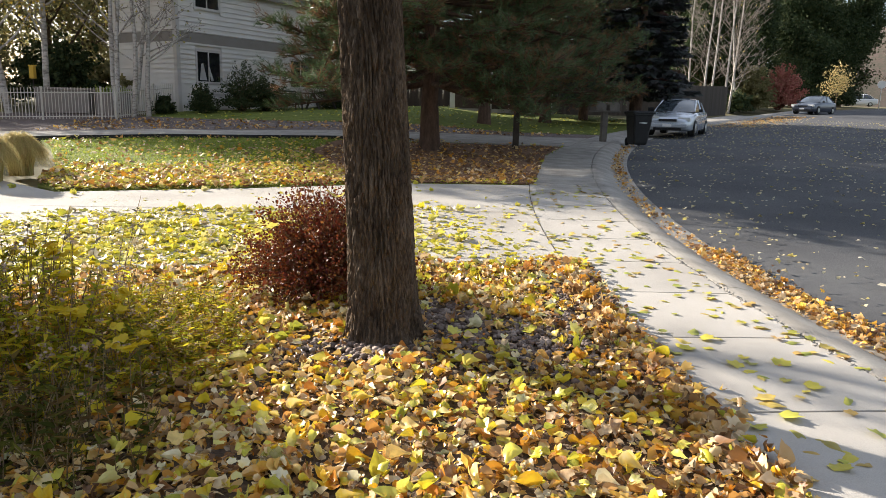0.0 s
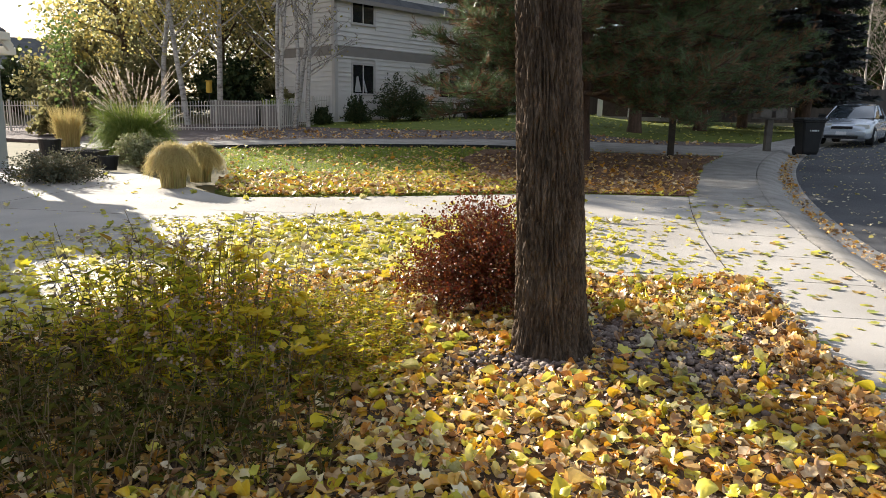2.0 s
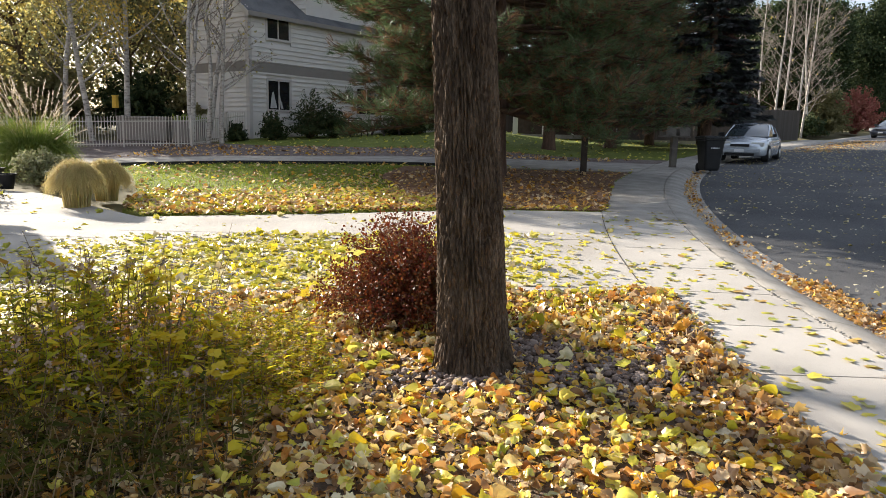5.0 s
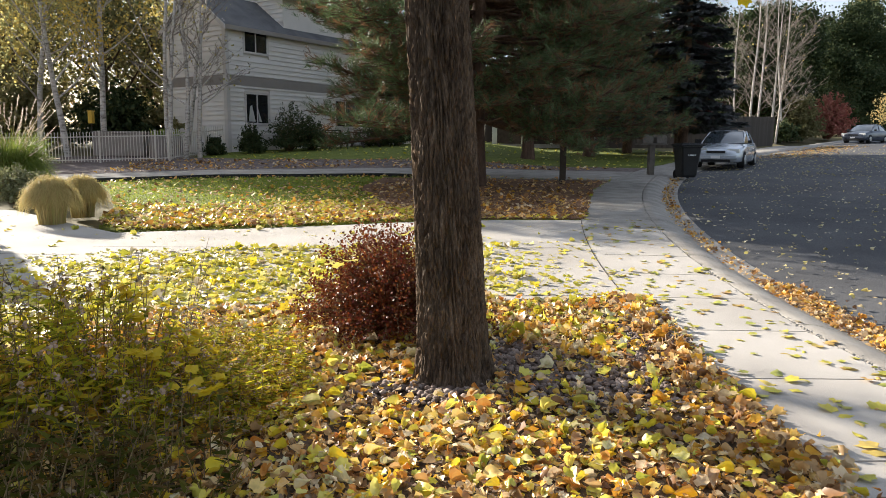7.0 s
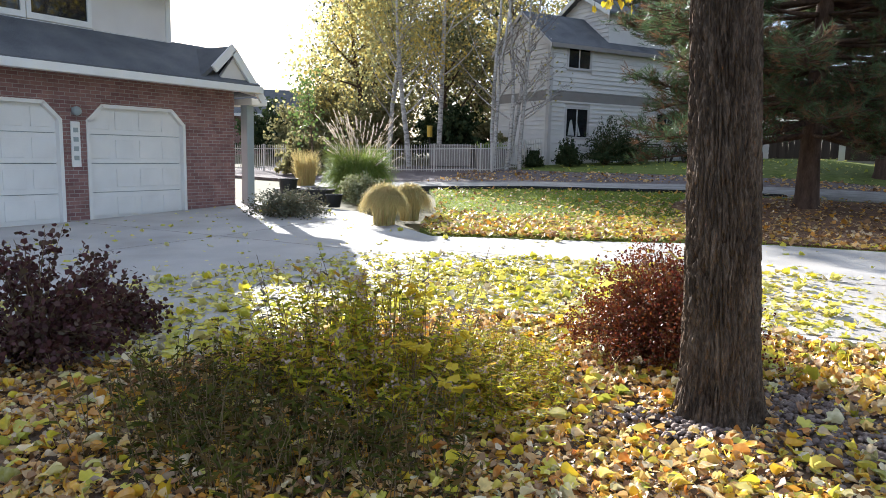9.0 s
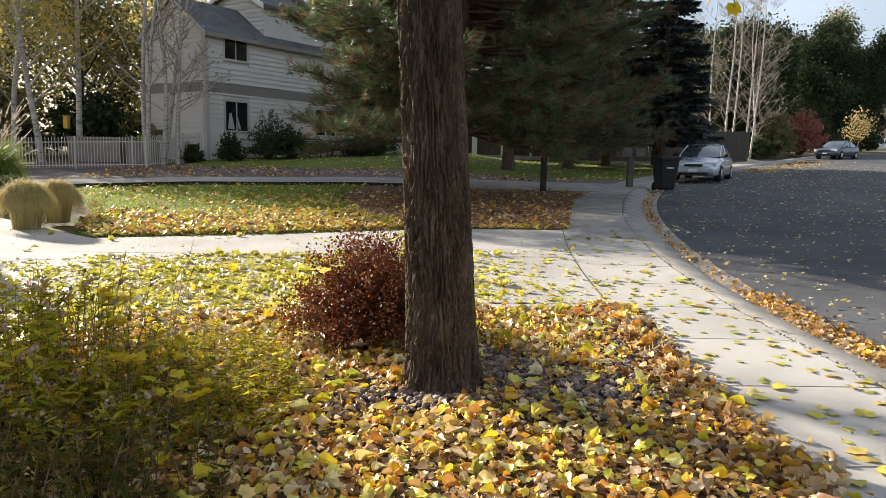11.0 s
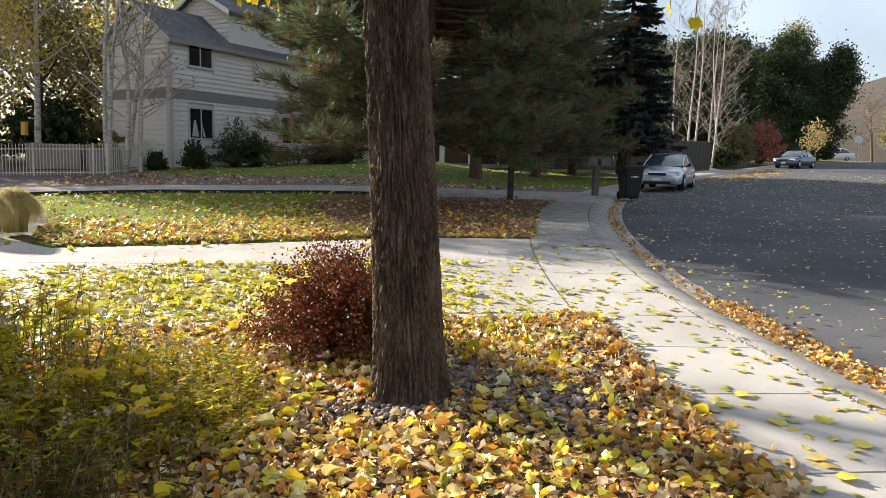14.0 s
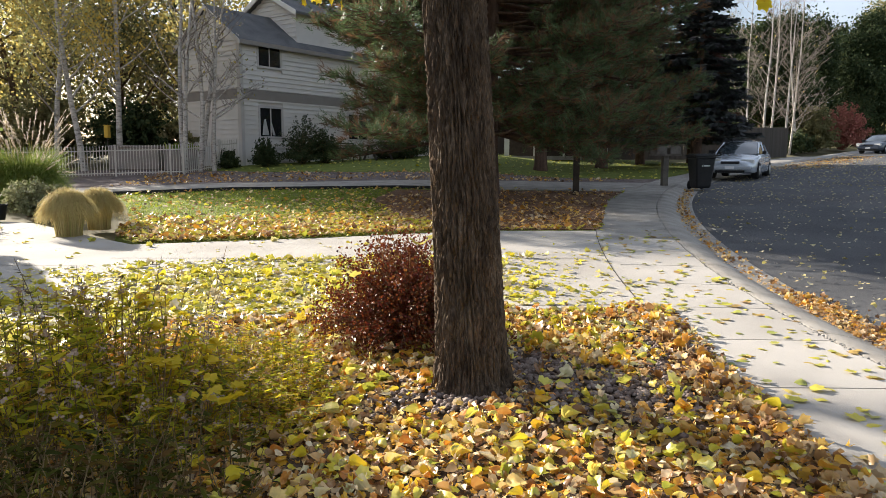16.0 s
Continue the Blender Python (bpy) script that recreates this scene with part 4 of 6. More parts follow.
litter("leaf_litter", pts[tan], 0.09, LEAF_PALE, "bleached tan leaves strewn over the driveway", 0.25, 0.015, 0.5)
pts = places_in(DRIVE, 1500)
litter("leaf_litter", on_ground(pts, 0.004), 0.09, LEAF_GREENISH, "scattered leaves lying on the concrete driveway", 0.15, 0.006, 0.4)
pts = places_in(LAWNP, 60000)
edge = pts[:, 1] - (11.6 + 0.45 * np.clip(pts[:, 0] + 2, -3, 3) * 0.8)
dens = 0.95 * np.clip(1.3 - 0.36 * edge, 0.04, 1) + 0.25 * np.exp(-((pts[:, 0] - 0) / 3) ** 2 - ((pts[:, 1] - 15.5) / 2.5) ** 2)
pts = on_ground(pts[rng.random(len(pts)) < dens], 0.03)
in_bed = inside(PINEBED, pts[:, :2])
pts = pts[~in_bed | (rng.random(len(pts)) < 0.22)]
gold = (rng.random(len(pts)) < 0.34) & ~inside(PINEBED, pts[:, :2])
litter("leaf_litter", pts[~gold], 0.095, LEAF_BROWN, "orange, tan and brown leaves drifted over the lawn", 0.35, 0.03, plain=True)
litter("leaf_litter", pts[gold], 0.1, LEAF_GREENISH, "yellow leaves drifted over the lawn", 0.3, 0.03, plain=True)
pts = on_ground(places_in(PINEBED, 1100), 0.03)
litter("leaf_litter", pts, 0.09, LEAF_BROWN, "dry brown leaves on the pine bed", 0.35, 0.02, plain=True)
pts = on_ground(places_in([(-12, 21.2), (-8.9, 23.1), (-3.5, 24.6), (3.3, 24.7), (5, 26.3), (-3, 26.9), (-9, 26.5), (-13, 26)], 2200), 0.03)
litter("leaf_litter", pts, 0.11, LEAF_BROWN, "dry leaves over the mulch strip by the house", 0.4, 0.02, plain=True)
pts = on_ground(places_in(FARLAWN, 800), 0.04)
litter("leaf_litter", pts, 0.12, LEAF_GREENISH, "yellow leaves scattered over the neighbouring lawn", 0.3, 0.02, plain=True)
ys = np.concatenate([rng.uniform(1.5, 8.5, 3000), rng.uniform(7.5, 26, 900)])
us = 0.6 + rng.normal(0, 0.085, len(ys)) + np.where(ys < 8.5, rng.uniform(-0.04, 0.22, len(ys)), 0)
P = np.array([street(u, y, -0.1) for u, y in zip(us, ys)])
litter("leaf_litter", P, 0.058, LEAF_BROWN, "brown and orange leaves gathered in the gutter", 0.35, 0.014, 0.8)
ys = rng.uniform(0.5, 16, 2600)
crumbs = np.array([street(u, y, 0.012) for u, y in zip(rng.normal(0.0, 0.022, len(ys)), ys)])
crumb = link("concrete_crumbs", mesh_np("concrete_crumbs", *scatter(SV, SF, crumbs, flat_turns(len(ys), 0.5), rng.uniform(0.012, 0.045, len(ys)))), CONCRETE_OLD)
tagged(crumb, "crumbling concrete grit along the pavement joint", "grit", kind="stuff")
ys = 2.5 + 42 * rng.random(3400) ** 0.8
us = 0.9 + 8.7 * rng.random(3400) ** 1.15
P = np.array([street(u, y, -0.09 + 0.02 * min(u, 4)) for u, y in zip(us, ys)])
litter("leaf_litter", P, 0.062, LEAF_PALE, "single leaves scattered over the asphalt street", 0.15, 0.008, 0.3, plain=True)
ys = rng.uniform(36, 52, 1200)
P = np.array([street(rng.normal(2.2, 0.8), y, -0.08) for y in ys])
litter("leaf_litter", P, 0.11, LEAF_BROWN, "drift of tan leaves on the far street", 0.2, 0.01, 0.3, plain=True)

pts = np.concatenate([places_in(LAWNP, 36000)])
pts = pts[~inside(PINEBED, pts)]
pts = on_ground(pts, 0.0)
n = len(pts)
s = np.linspace(0, 1, 3)
lean = rng.normal(0, 0.03, (n, 1, 2)) * (s ** 2)[None, :, None]
paths = np.concatenate([pts[:, None, :2] + lean, pts[:, None, 2:] + (rng.uniform(0.035, 0.075, n)[:, None] * s)[..., None]], -1)
tagged(link("lawn_grass", mesh_np("lawn_grass", *ribbons(paths, 0.006)), GRASS), "short green lawn grass blades", "grass", kind="stuff")

# single leaves on the pavement, one object each
leaf_meshes = []
for k, t in enumerate((CLOSE_LEAVES[0], CLOSE_LEAVES[0], CLOSE_LEAVES[4], CLOSE_LEAVES[2])):
    v, f = t
    me = mesh_np("fallen_leaf", v * [1, 1 - 0.08 * k, 0.7], f)
    me.polygons.foreach_set("use_smooth", np.ones(len(f), bool))
    leaf_meshes.append(me)
    leaf_meshes[-1].materials.append(LEAF_ONE)
spots = [(street(rng.uniform(-1.2, 0.05), y, 0.024)) for y in np.concatenate([rng.uniform(2.0, 13, 200), rng.uniform(3.5, 9, 90)])]
for k, (x, y, z) in enumerate(spots):
    ob = new("fallen_leaf", leaf_meshes[k % 4])
    sc = rng.uniform(0.07, 0.155)
    ob.matrix_basis = pose(x, y, z + 0.004, rng.normal(0, 6), rng.normal(0, 6), rng.uniform(0, 360)) @ Matrix.Diagonal((sc, sc, sc * 0.8, 1))
    tagged(ob, "yellow-green fallen maple leaf lying on the pavement", "leaf", "leaves on the pavement")


# ---- plants in the bed ----
def perennial(seed, stems, height, spread, leaf=None, dense=44):
    t = thing("perennial_plant", "backlit leafy perennial with drying flower heads", "perennial", group="perennials in the bed")
    g = np.random.default_rng(seed)
    sp, lp, ld, fp = [], [], [], []
    for _ in range(stems):
        a, r = g.uniform(0, 6.283), spread * math.sqrt(g.random())
        b = np.array([r * math.cos(a), r * math.sin(a), -0.02])
        h = height * g.uniform(0.55, 1.1)
        d = np.array([math.cos(a), math.sin(a), 0]) * g.uniform(0.05, 0.35) * h + g.normal(0, 0.05, 3)
        s = np.linspace(0, 1, 5)
        pts = b + np.outer(s ** 1.5, d) * [1, 1, 0] + np.outer(s, [0, 0, h])
        sp.append((pts, np.linspace(0.004, 0.0018, 5)))
        for k in range(int(h * dense)):
            q = g.uniform(0.12, 1)
            i = min(int(q * 4), 3)
            lp.append(pts[i] + (pts[i + 1] - pts[i]) * (q * 4 - i))
            az = g.uniform(0, 6.283)
            ld.append([math.cos(az), math.sin(az), g.uniform(-0.3, 0.7)])
        if leaf is None and g.random() < 0.5:
            fp += [pts[-1] + g.normal(0, 0.014, 3) for _ in range(9)]
    link("stem", mesh_np("stem", *tubes(sp, 3)), STEM, t)
    lp, ld = np.array(lp), np.array(ld)
    wide = (BLADE[0] * [1, 2.0, 1], BLADE[1])
    link("leaves", mesh_np("leaves", *scatter(*wide, lp, frames_from(ld, g.normal(0, 0.6, len(lp))), g.uniform(0.035, 0.095, len(lp)) * (0.8 if leaf else 1.0))), leaf or PERENNIAL, t)
    if fp:
        fp = np.array(fp)
        link("flower_head", mesh_np("flower_head", *scatter(*CARD, fp, frames_from(g.normal(0, 1, (len(fp), 3)), g.uniform(0, 6, len(fp))), g.uniform(0.012, 0.026, len(fp)))), SEED, t, "dried pinkish flower heads")
    return t


models = [perennial(21, 34, 0.6, 0.3), perennial(22, 40, 0.5, 0.34), perennial(23, 26, 0.72, 0.3)]
spots = [(-0.75, 3.4, 0.9), (-0.35, 3.5, 0.85), (-1.05, 3.7, 0.95), (-0.6, 3.85, 0.95), (-0.12, 3.8, 0.65), (-0.85, 4.2, 0.95), (-0.42, 4.3, 0.75), (0.0, 4.25, 0.5), (-1.2, 4.1, 0.85), (-0.2, 4.65, 0.45), (-0.65, 4.65, 0.65), (0.12, 3.9, 0.45), (-1.2, 3.35, 0.85), (-0.05, 3.35, 0.6), (0.2, 4.4, 0.4), (0.32, 4.1, 0.42), (0.3, 3.7, 0.4), (0.05, 4.75, 0.4), (-0.45, 4.85, 0.5)]
for k, (x, y, h) in enumerate(spots):
    m = pose(x, y, gz(x, y), 0, 0, 57 * k) @ Matrix.Diagonal((0.5 + 0.5 * h, 0.5 + 0.5 * h, h, 1))
    if k < 3:
        models[k].matrix_basis = m
    else:
        copy_thing(models[k % 3], m)


stalky = perennial(24, 8, 0.8, 0.3, SALVIA, 18)
for k, (x, y) in enumerate(((-1.3, 4.4), (-1.55, 4.0), (-1.05, 4.7), (-0.8, 4.9))):
    m = pose(x, y, gz(x, y), 0, 0, 71 * k)
    if k:
        copy_thing(stalky, m)
    else:
        stalky.matrix_basis = m
        tagged(stalky, "tall grey seed stalks of a spent perennial", "perennial")


# plants with shade in their leaf colour deepen the bed's shaded corner
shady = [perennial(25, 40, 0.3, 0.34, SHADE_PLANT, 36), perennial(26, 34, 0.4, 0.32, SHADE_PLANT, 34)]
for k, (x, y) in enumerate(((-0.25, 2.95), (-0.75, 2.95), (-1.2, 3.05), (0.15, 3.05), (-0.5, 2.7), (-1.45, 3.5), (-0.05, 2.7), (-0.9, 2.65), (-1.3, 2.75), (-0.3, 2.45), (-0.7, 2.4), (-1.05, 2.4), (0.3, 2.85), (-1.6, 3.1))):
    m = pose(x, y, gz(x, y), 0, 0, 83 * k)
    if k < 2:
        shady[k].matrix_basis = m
        tagged(shady[k], "low bed plant, leaves coloured darker for the house's shade", "perennial")
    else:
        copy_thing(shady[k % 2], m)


def seedling(x, y, z, seed):
    t = thing("maple_seedling", "young maple shoot with bright yellow leaves", "seedling", pose(x, y, gz(x, y)), group="maple shoots")
    g = np.random.default_rng(seed)
    sp, P, D = [], [], []
    for k in range(7):
        e = np.array([g.normal(0, 0.09), g.normal(0, 0.09), z * g.uniform(0.8, 1.05)])
        sp.append((np.array([[0, 0, 0], e * [0.4, 0.4, 0.6], e]), [0.004, 0.003, 0.002]))
        for _ in range(2):
            P.append(e)
            a = g.uniform(0, 6.28)
            D.append([math.cos(a), math.sin(a), g.uniform(-0.4, 0.3)])
    link("stem", mesh_np("stem", *tubes(sp, 4)), STEM, t)
    link("leaves", mesh_np("leaves", *scatter(*MAPLE, np.array(P), frames_from(np.array(D), g.normal(0, 0.4, len(P))), g.uniform(0.07, 0.12, len(P)))), YELLOW_LEAF, t)


seedling(-0.32, 3.75, 0.42, 1)
seedling(-0.85, 4.45, 0.52, 2)
seedling(-1.1, 4.6, 0.6, 3)
seedling(-0.6, 4.3, 0.5, 4)
seedling(-0.15, 4.15, 0.34, 5)
seedling(0.05, 3.55, 0.3, 6)


def twiggy_shrub(name, label, x, y, height, radius, seed, leaf, leaves, size, twigs=120, squash=1.0, category="shrub", fill=0.5, group=""):
    """A many-stemmed shrub: arching twigs from one base, small leaves along them."""
    t = thing(name, label, category, pose(x, y, gz(x, y)), group=group)
    g = np.random.default_rng(seed)
    sp, P = [], []
    for _ in range(twigs):
        a, e = g.uniform(0, 6.283), math.acos(g.uniform(0.05, 1.0))
        d = np.array([math.sin(e) * math.cos(a) * radius, math.sin(e) * math.sin(a) * radius * squash, max(math.cos(e), 0.12) * height]) * g.uniform(0.62, 1.16)
        s = np.linspace(0, 1, 5)
        pts = np.outer(s, d) + np.outer(np.sin(s * math.pi) * 0.12, [0, 0, height]) + g.normal(0, 0.015, (5, 3)) * s[:, None]
        pts[0] = [g.normal(0, 0.06), g.normal(0, 0.06), -0.03]
        sp.append((pts, np.linspace(0.006, 0.002, 5)))
        n = leaves // twigs
        q = g.uniform(0, 1, n) ** fill
        i = np.minimum((q * 4).astype(int), 3)
        P.append(pts[i] + (pts[i + 1] - pts[i]) * (q * 4 - i)[:, None] + g.normal(0, 0.035 * (radius + 0.3), (n, 3)))
    P = np.concatenate(P)
    P[:, 2] = np.maximum(P[:, 2], 0.02)
    link("twig", mesh_np("twig", *tubes(sp, 3)), STEM, t)
    link("leaves", mesh_np("leaves", *scatter(*CARD, P, frames_from(g.normal(0, 1, (len(P), 3)), g.uniform(0, 6, len(P))), g.uniform(0.7, 1.3, len(P)) * size)), leaf, t)
    return t


bar = twiggy_shrub("barberry_shrub", "dark red barberry shrub with yellow leaves caught in it", 0.66, 5.7, 0.84, 0.73, 31, BARBERRY, 34000, 0.018, 420)
caught = np.array([[-0.28, -0.52, 0.62], [-0.2, -0.5, 0.66], [0.1, -0.3, 0.86], [0.25, -0.2, 0.88], [-0.4, -0.3, 0.6], [0.3, -0.3, 0.8], [0.2, -0.35, 0.85]])
for c in caught:
    link("caught_leaf", mesh_np("caught_leaf", *scatter(*MAPLE, c[None], flat_turns(1, 0.5), np.full(1, 0.12))), LEAF_GREENISH, bar, "pale yellow leaf caught in the twigs")
twiggy_shrub("purple_shrub", "dark purple-leaved shrub in the house's shade", -2.9, 2.85, 0.95, 0.62, 33, PURPLE_LEAF, 5200, 0.035, 130)
twiggy_shrub("purple_shrub", "low dark purple-leaved shrub in the house's shade", -3.3, 3.6, 0.5, 0.5, 34, PURPLE_LEAF, 2500, 0.035, 90)

# ---- plants by the garage ----
twiggy_shrub("low_shrub", "low dark grey-green shrub beside the garage", -8.75, 11.15, 0.62, 0.95, 35, mat("dull_shrub_leaf", [(0.05, 0.055, 0.035), (0.1, 0.1, 0.06), (0.16, 0.15, 0.1)], 2, 0.7, rand="island", trans=0.2), 6500, 0.035, 200)
twiggy_shrub("lavender_bush", "grey-green lavender-like bush beside dark pots", -9.0, 13.9, 0.75, 0.7, 36, mat("grey_green_leaf", [(0.16, 0.18, 0.08), (0.28, 0.29, 0.15), (0.4, 0.38, 0.24)], 2, 0.7, rand="island", trans=0.3), 5000, 0.05, 200)


def straw_bundle(x, y, h, r, seed):
    t = thing("straw_bundle", "cut-back ornamental grass clump, straw coloured and drooping", "ornamental grass", pose(x, y, gz(x, y) - 0.02), group="straw clumps by the driveway")
    n, k = 5200, 9
    q, a, u = np.sqrt(rng.random(n)), rng.uniform(0, 2 * np.pi, n), np.linspace(0, 1, k)
    top = h * (1.12 - 0.35 * q * q) * rng.uniform(0.82, 1.06, n)
    rad = (r * 0.75 * q)[:, None] + (r * (0.15 + 1.0 * q) * rng.uniform(0.7, 1.15, n))[:, None] * u ** 1.7
    z = top[:, None] * np.sin(np.pi * u[None] * (0.5 + 0.27 * q + rng.uniform(-0.06, 0.14, n))[:, None])
    paths = np.stack([rad * np.cos(a)[:, None], rad * np.sin(a)[:, None], z], -1) + rng.normal(0, 0.026, (n, k, 3)) * u[None, :, None]
    link("straw", mesh_np("straw", *ribbons(paths, 0.006)), STRAW, t)


straw_bundle(-6.2, 11.15, 0.72, 0.27, 1)
straw_bundle(-6.35, 12.2, 0.66, 0.25, 2)
t = thing("miscanthus_clump", "tall green miscanthus grass with silvery plumes", "ornamental grass", pose(-10.9, 16.1, gz(-10.9, 16.1)) @ Matrix.Diagonal((0.78, 0.78, 0.82, 1)))
link("blade", mesh_np("blade", *ribbons(tuft_paths(7000, 0.6, 1.8, 0.9, 1.1), 0.014)), TALLGRASS, t)
stalk = tuft_paths(110, 0.5, 2.55, 1.0, 0.3)
link("stalk", mesh_np("stalk", *ribbons(stalk, 0.006)), STRAW, t)
ends, dirs = stalk[:, -1], stalk[:, -1] - stalk[:, -2]
k = 44
PP = np.repeat(ends, k, 0) + np.repeat(dirs, k, 0) * rng.uniform(-0.7, 0.25, (len(ends) * k, 1))
link("plume", mesh_np("plume", *scatter(*BLADE, PP, frames_from(np.repeat(dirs, k, 0) + rng.normal(0, 0.13, PP.shape), rng.uniform(0, 6, len(PP))), rng.uniform(0.05, 0.1, len(PP)))), PLUME, t, "feathery pale plumes")
t = thing("feather_grass", "upright ochre feather grass clump", "ornamental grass", pose(-14.2, 17.4, gz(-14.2, 17.4)))
link("blade", mesh_np("blade", *ribbons(tuft_paths(1500, 0.28, 1.15, 0.3, 0.1), 0.008)), STRAW, t)


def pot(x, y, r0, r1, h, label, square=False):
    t = thing("planter_pot", label, "plant pot", pose(x, y, gz(x, y), 0, 0, 20), group="pots by the driveway")
    bm = bmesh.new()
    n = 4 if square else 20
    prof = [(r0, 0), (r1, h), (r1 * 1.08, h), (r1 * 1.08, h + 0.03), (r1 * 0.96, h + 0.03), (r1 * 0.92, h - 0.04)]
    rings = [[bm.verts.new((r * math.cos(6.2832 * (i + 0.5) / n), r * math.sin(6.2832 * (i + 0.5) / n), z)) for i in range(n)] for r, z in prof]
    for a, b in zip(rings[:-1], rings[1:]):
        for i in range(n):
            bm.faces.new((a[i], a[(i + 1) % n], b[(i + 1) % n], b[i]))
    bm.faces.new(rings[0][::-1])
    part("pot", bm, BLACK_PLASTIC, t)
    bm = bmesh.new()
    bm.faces.new([bm.verts.new((r1 * 0.93 * math.cos(6.2832 * (i + 0.5) / n), r1 * 0.93 * math.sin(6.2832 * (i + 0.5) / n), h - 0.03)) for i in range(n)])
    part("potting_soil", bm, SOIL, t)


pot(-9.9, 13.3, 0.36, 0.46, 0.36, "large square black planter box with soil", True)
pot(-9.2, 13.1, 0.15, 0.2, 0.28, "small black plastic pot on the driveway")
pot(-8.2, 13.5, 0.14, 0.18, 0.2, "small dark pot below a grey-green bush")
pot(-11.2, 13.6, 0.18, 0.24, 0.55, "tall dark planter behind the square planter")
leafy_tree("small_tree", "small green-leaved tree behind the garage corner", -15.0, 18.6, 3.4, 0.05, 41, BARK, mat("fresh_green_leaf", [(0.06, 0.11, 0.03), (0.13, 0.19, 0.05), (0.2, 0.25, 0.07)], 1, 0.6, rand="island", trans=0.35), 2.2, 0.1, 0.16, levels=2, n_main=10, lift=0.5, spread=0.42)


# ---- background trees ----
for k, (x, y, h, r, lf) in enumerate(((-20.5, 29.5, 3.4, 2.4, OLIVE_LEAF), (-17.0, 31.0, 3.0, 2.2, DARK_LEAF), (-14.2, 32.0, 3.2, 2.0, OLIVE_LEAF), (-24.5, 29.0, 3.8, 2.6, OLIVE_LEAF), (-28.5, 30.0, 3.2, 2.5, DARK_LEAF), (-22.0, 26.0, 2.2, 1.6, OLIVE_LEAF), (-18.0, 21.5, 1.6, 1.2, OLIVE_LEAF))):
    twiggy_shrub("garden_shrub", "tall leafy garden shrub behind the picket fence", x, y, h, r, 140 + k, lf, 9000, 0.14, 150, group="shrubs behind the fence", fill=0.6)
for k, (x, y, h, s) in enumerate(((-16.6, 26.6, 10.5, 51), (-15.4, 27.2, 11.5, 52), (-18.5, 27.5, 10.0, 53))):
    leafy_tree("aspen_tree", "white-barked aspen with thinning golden leaves", x, y, h, 0.13, s, BARK_BIRCH, AMBER_LEAF if k == 1 else GOLD_LEAF, 4.5, 0.085, 0.34, fine=TWIG, levels=2, n_main=20, lift=0.6, spread=0.3, first=0.22, lean=(0.1 * (k - 1), 0), group="golden aspens")
for k, (x, y, h, s) in enumerate(((-12.1, 26.3, 10.5, 61), (-11.6, 26.5, 9.5, 62), (-12.4, 26.8, 11, 63), (-11.2, 26.9, 8.0, 64), (-12.0, 27.3, 9.0, 65))):
    leafy_tree("birch_tree", "bare white-barked birch in front of the house", x, y, h, 0.1, s, BARK_BIRCH, GOLD_LEAF, 0.04, 0.08, 0.2, fine=TWIG, levels=3, n_main=14, lift=0.52, spread=0.27, first=0.22, wander=0.1, thin=0.012, lean=(0.15 * math.sin(k * 2.1), 0.05), group="bare birches")
for k, (x, y, h, s, lf) in enumerate(((-19, 33, 10.5, 71, OLIVE_LEAF), (-16.0, 35.5, 12, 72, GOLD_LEAF), (-23, 31.0, 9.5, 73, GOLD_LEAF), (-27, 36, 11, 74, OLIVE_LEAF), (-14.6, 41, 13, 75, GOLD_LEAF), (-21, 40, 13, 76, DARK_LEAF), (-26, 44, 13, 77, OLIVE_LEAF), (-17.5, 48, 14, 78, OLIVE_LEAF), (-33, 42, 12, 79, DARK_LEAF), (-24, 35, 10, 80, OLIVE_LEAF))):
    leafy_tree("garden_tree", "full-crowned garden tree turning olive and yellow", x, y, h, 0.2, s, BARK, lf, 7.5, 0.17, 0.5, levels=2, n_main=20, lift=0.45, spread=0.38, first=0.04, group="garden trees behind the fence")
for x, y, h, s in ((17.3, 54, 13, 81), (18.0, 55, 14, 82), (18.8, 54.5, 12.5, 83), (19.9, 56.5, 13, 84), (16.6, 55.5, 12, 85), (21.0, 58.5, 12, 86)):
    leafy_tree("birch_tree", "tall bare white birch beside the street", x, y, h, 0.09, s, BARK_BIRCH, GOLD_LEAF, 0.004, 0.1, 0.3, fine=TWIG, levels=3, n_main=16, lift=0.52, spread=0.32, first=0.12, wander=0.08, thin=0.014, limit=0.05, lean=(0.08 * math.sin(s), 0), group="bare birches")
twiggy_shrub("street_shrub", "large yellow-green shrub beside the street", 23.4, 62.0, 3.6, 2.1, 91, OLIVE_LEAF, 12000, 0.13, 180)
twiggy_shrub("street_shrub", "large dull-red shrub beside the street", 28.0, 68.0, 3.9, 2.2, 92, RED_LEAF, 12000, 0.13, 180)
leafy_tree("young_tree", "small yellow-leaved tree on a street lawn", 35.6, 73.5, 3.4, 0.06, 93, BARK, PALE_LEAF, 5.0, 0.12, 0.3, levels=2, n_main=10, lift=0.5, spread=0.45)
for k, (x, y, h, r) in enumerate(((27.0, 75.0, 3.5, 3.2), (33.0, 80.0, 4.2, 3.6), (39.5, 85.0, 4.0, 3.6), (43.0, 90.0, 3.2, 2.4))):
    twiggy_shrub("undergrowth_shrub", "dark undergrowth below the far trees", x, y, h, r, 160 + k, DARK_LEAF, 9000, 0.2, 120, group="dark undergrowth")
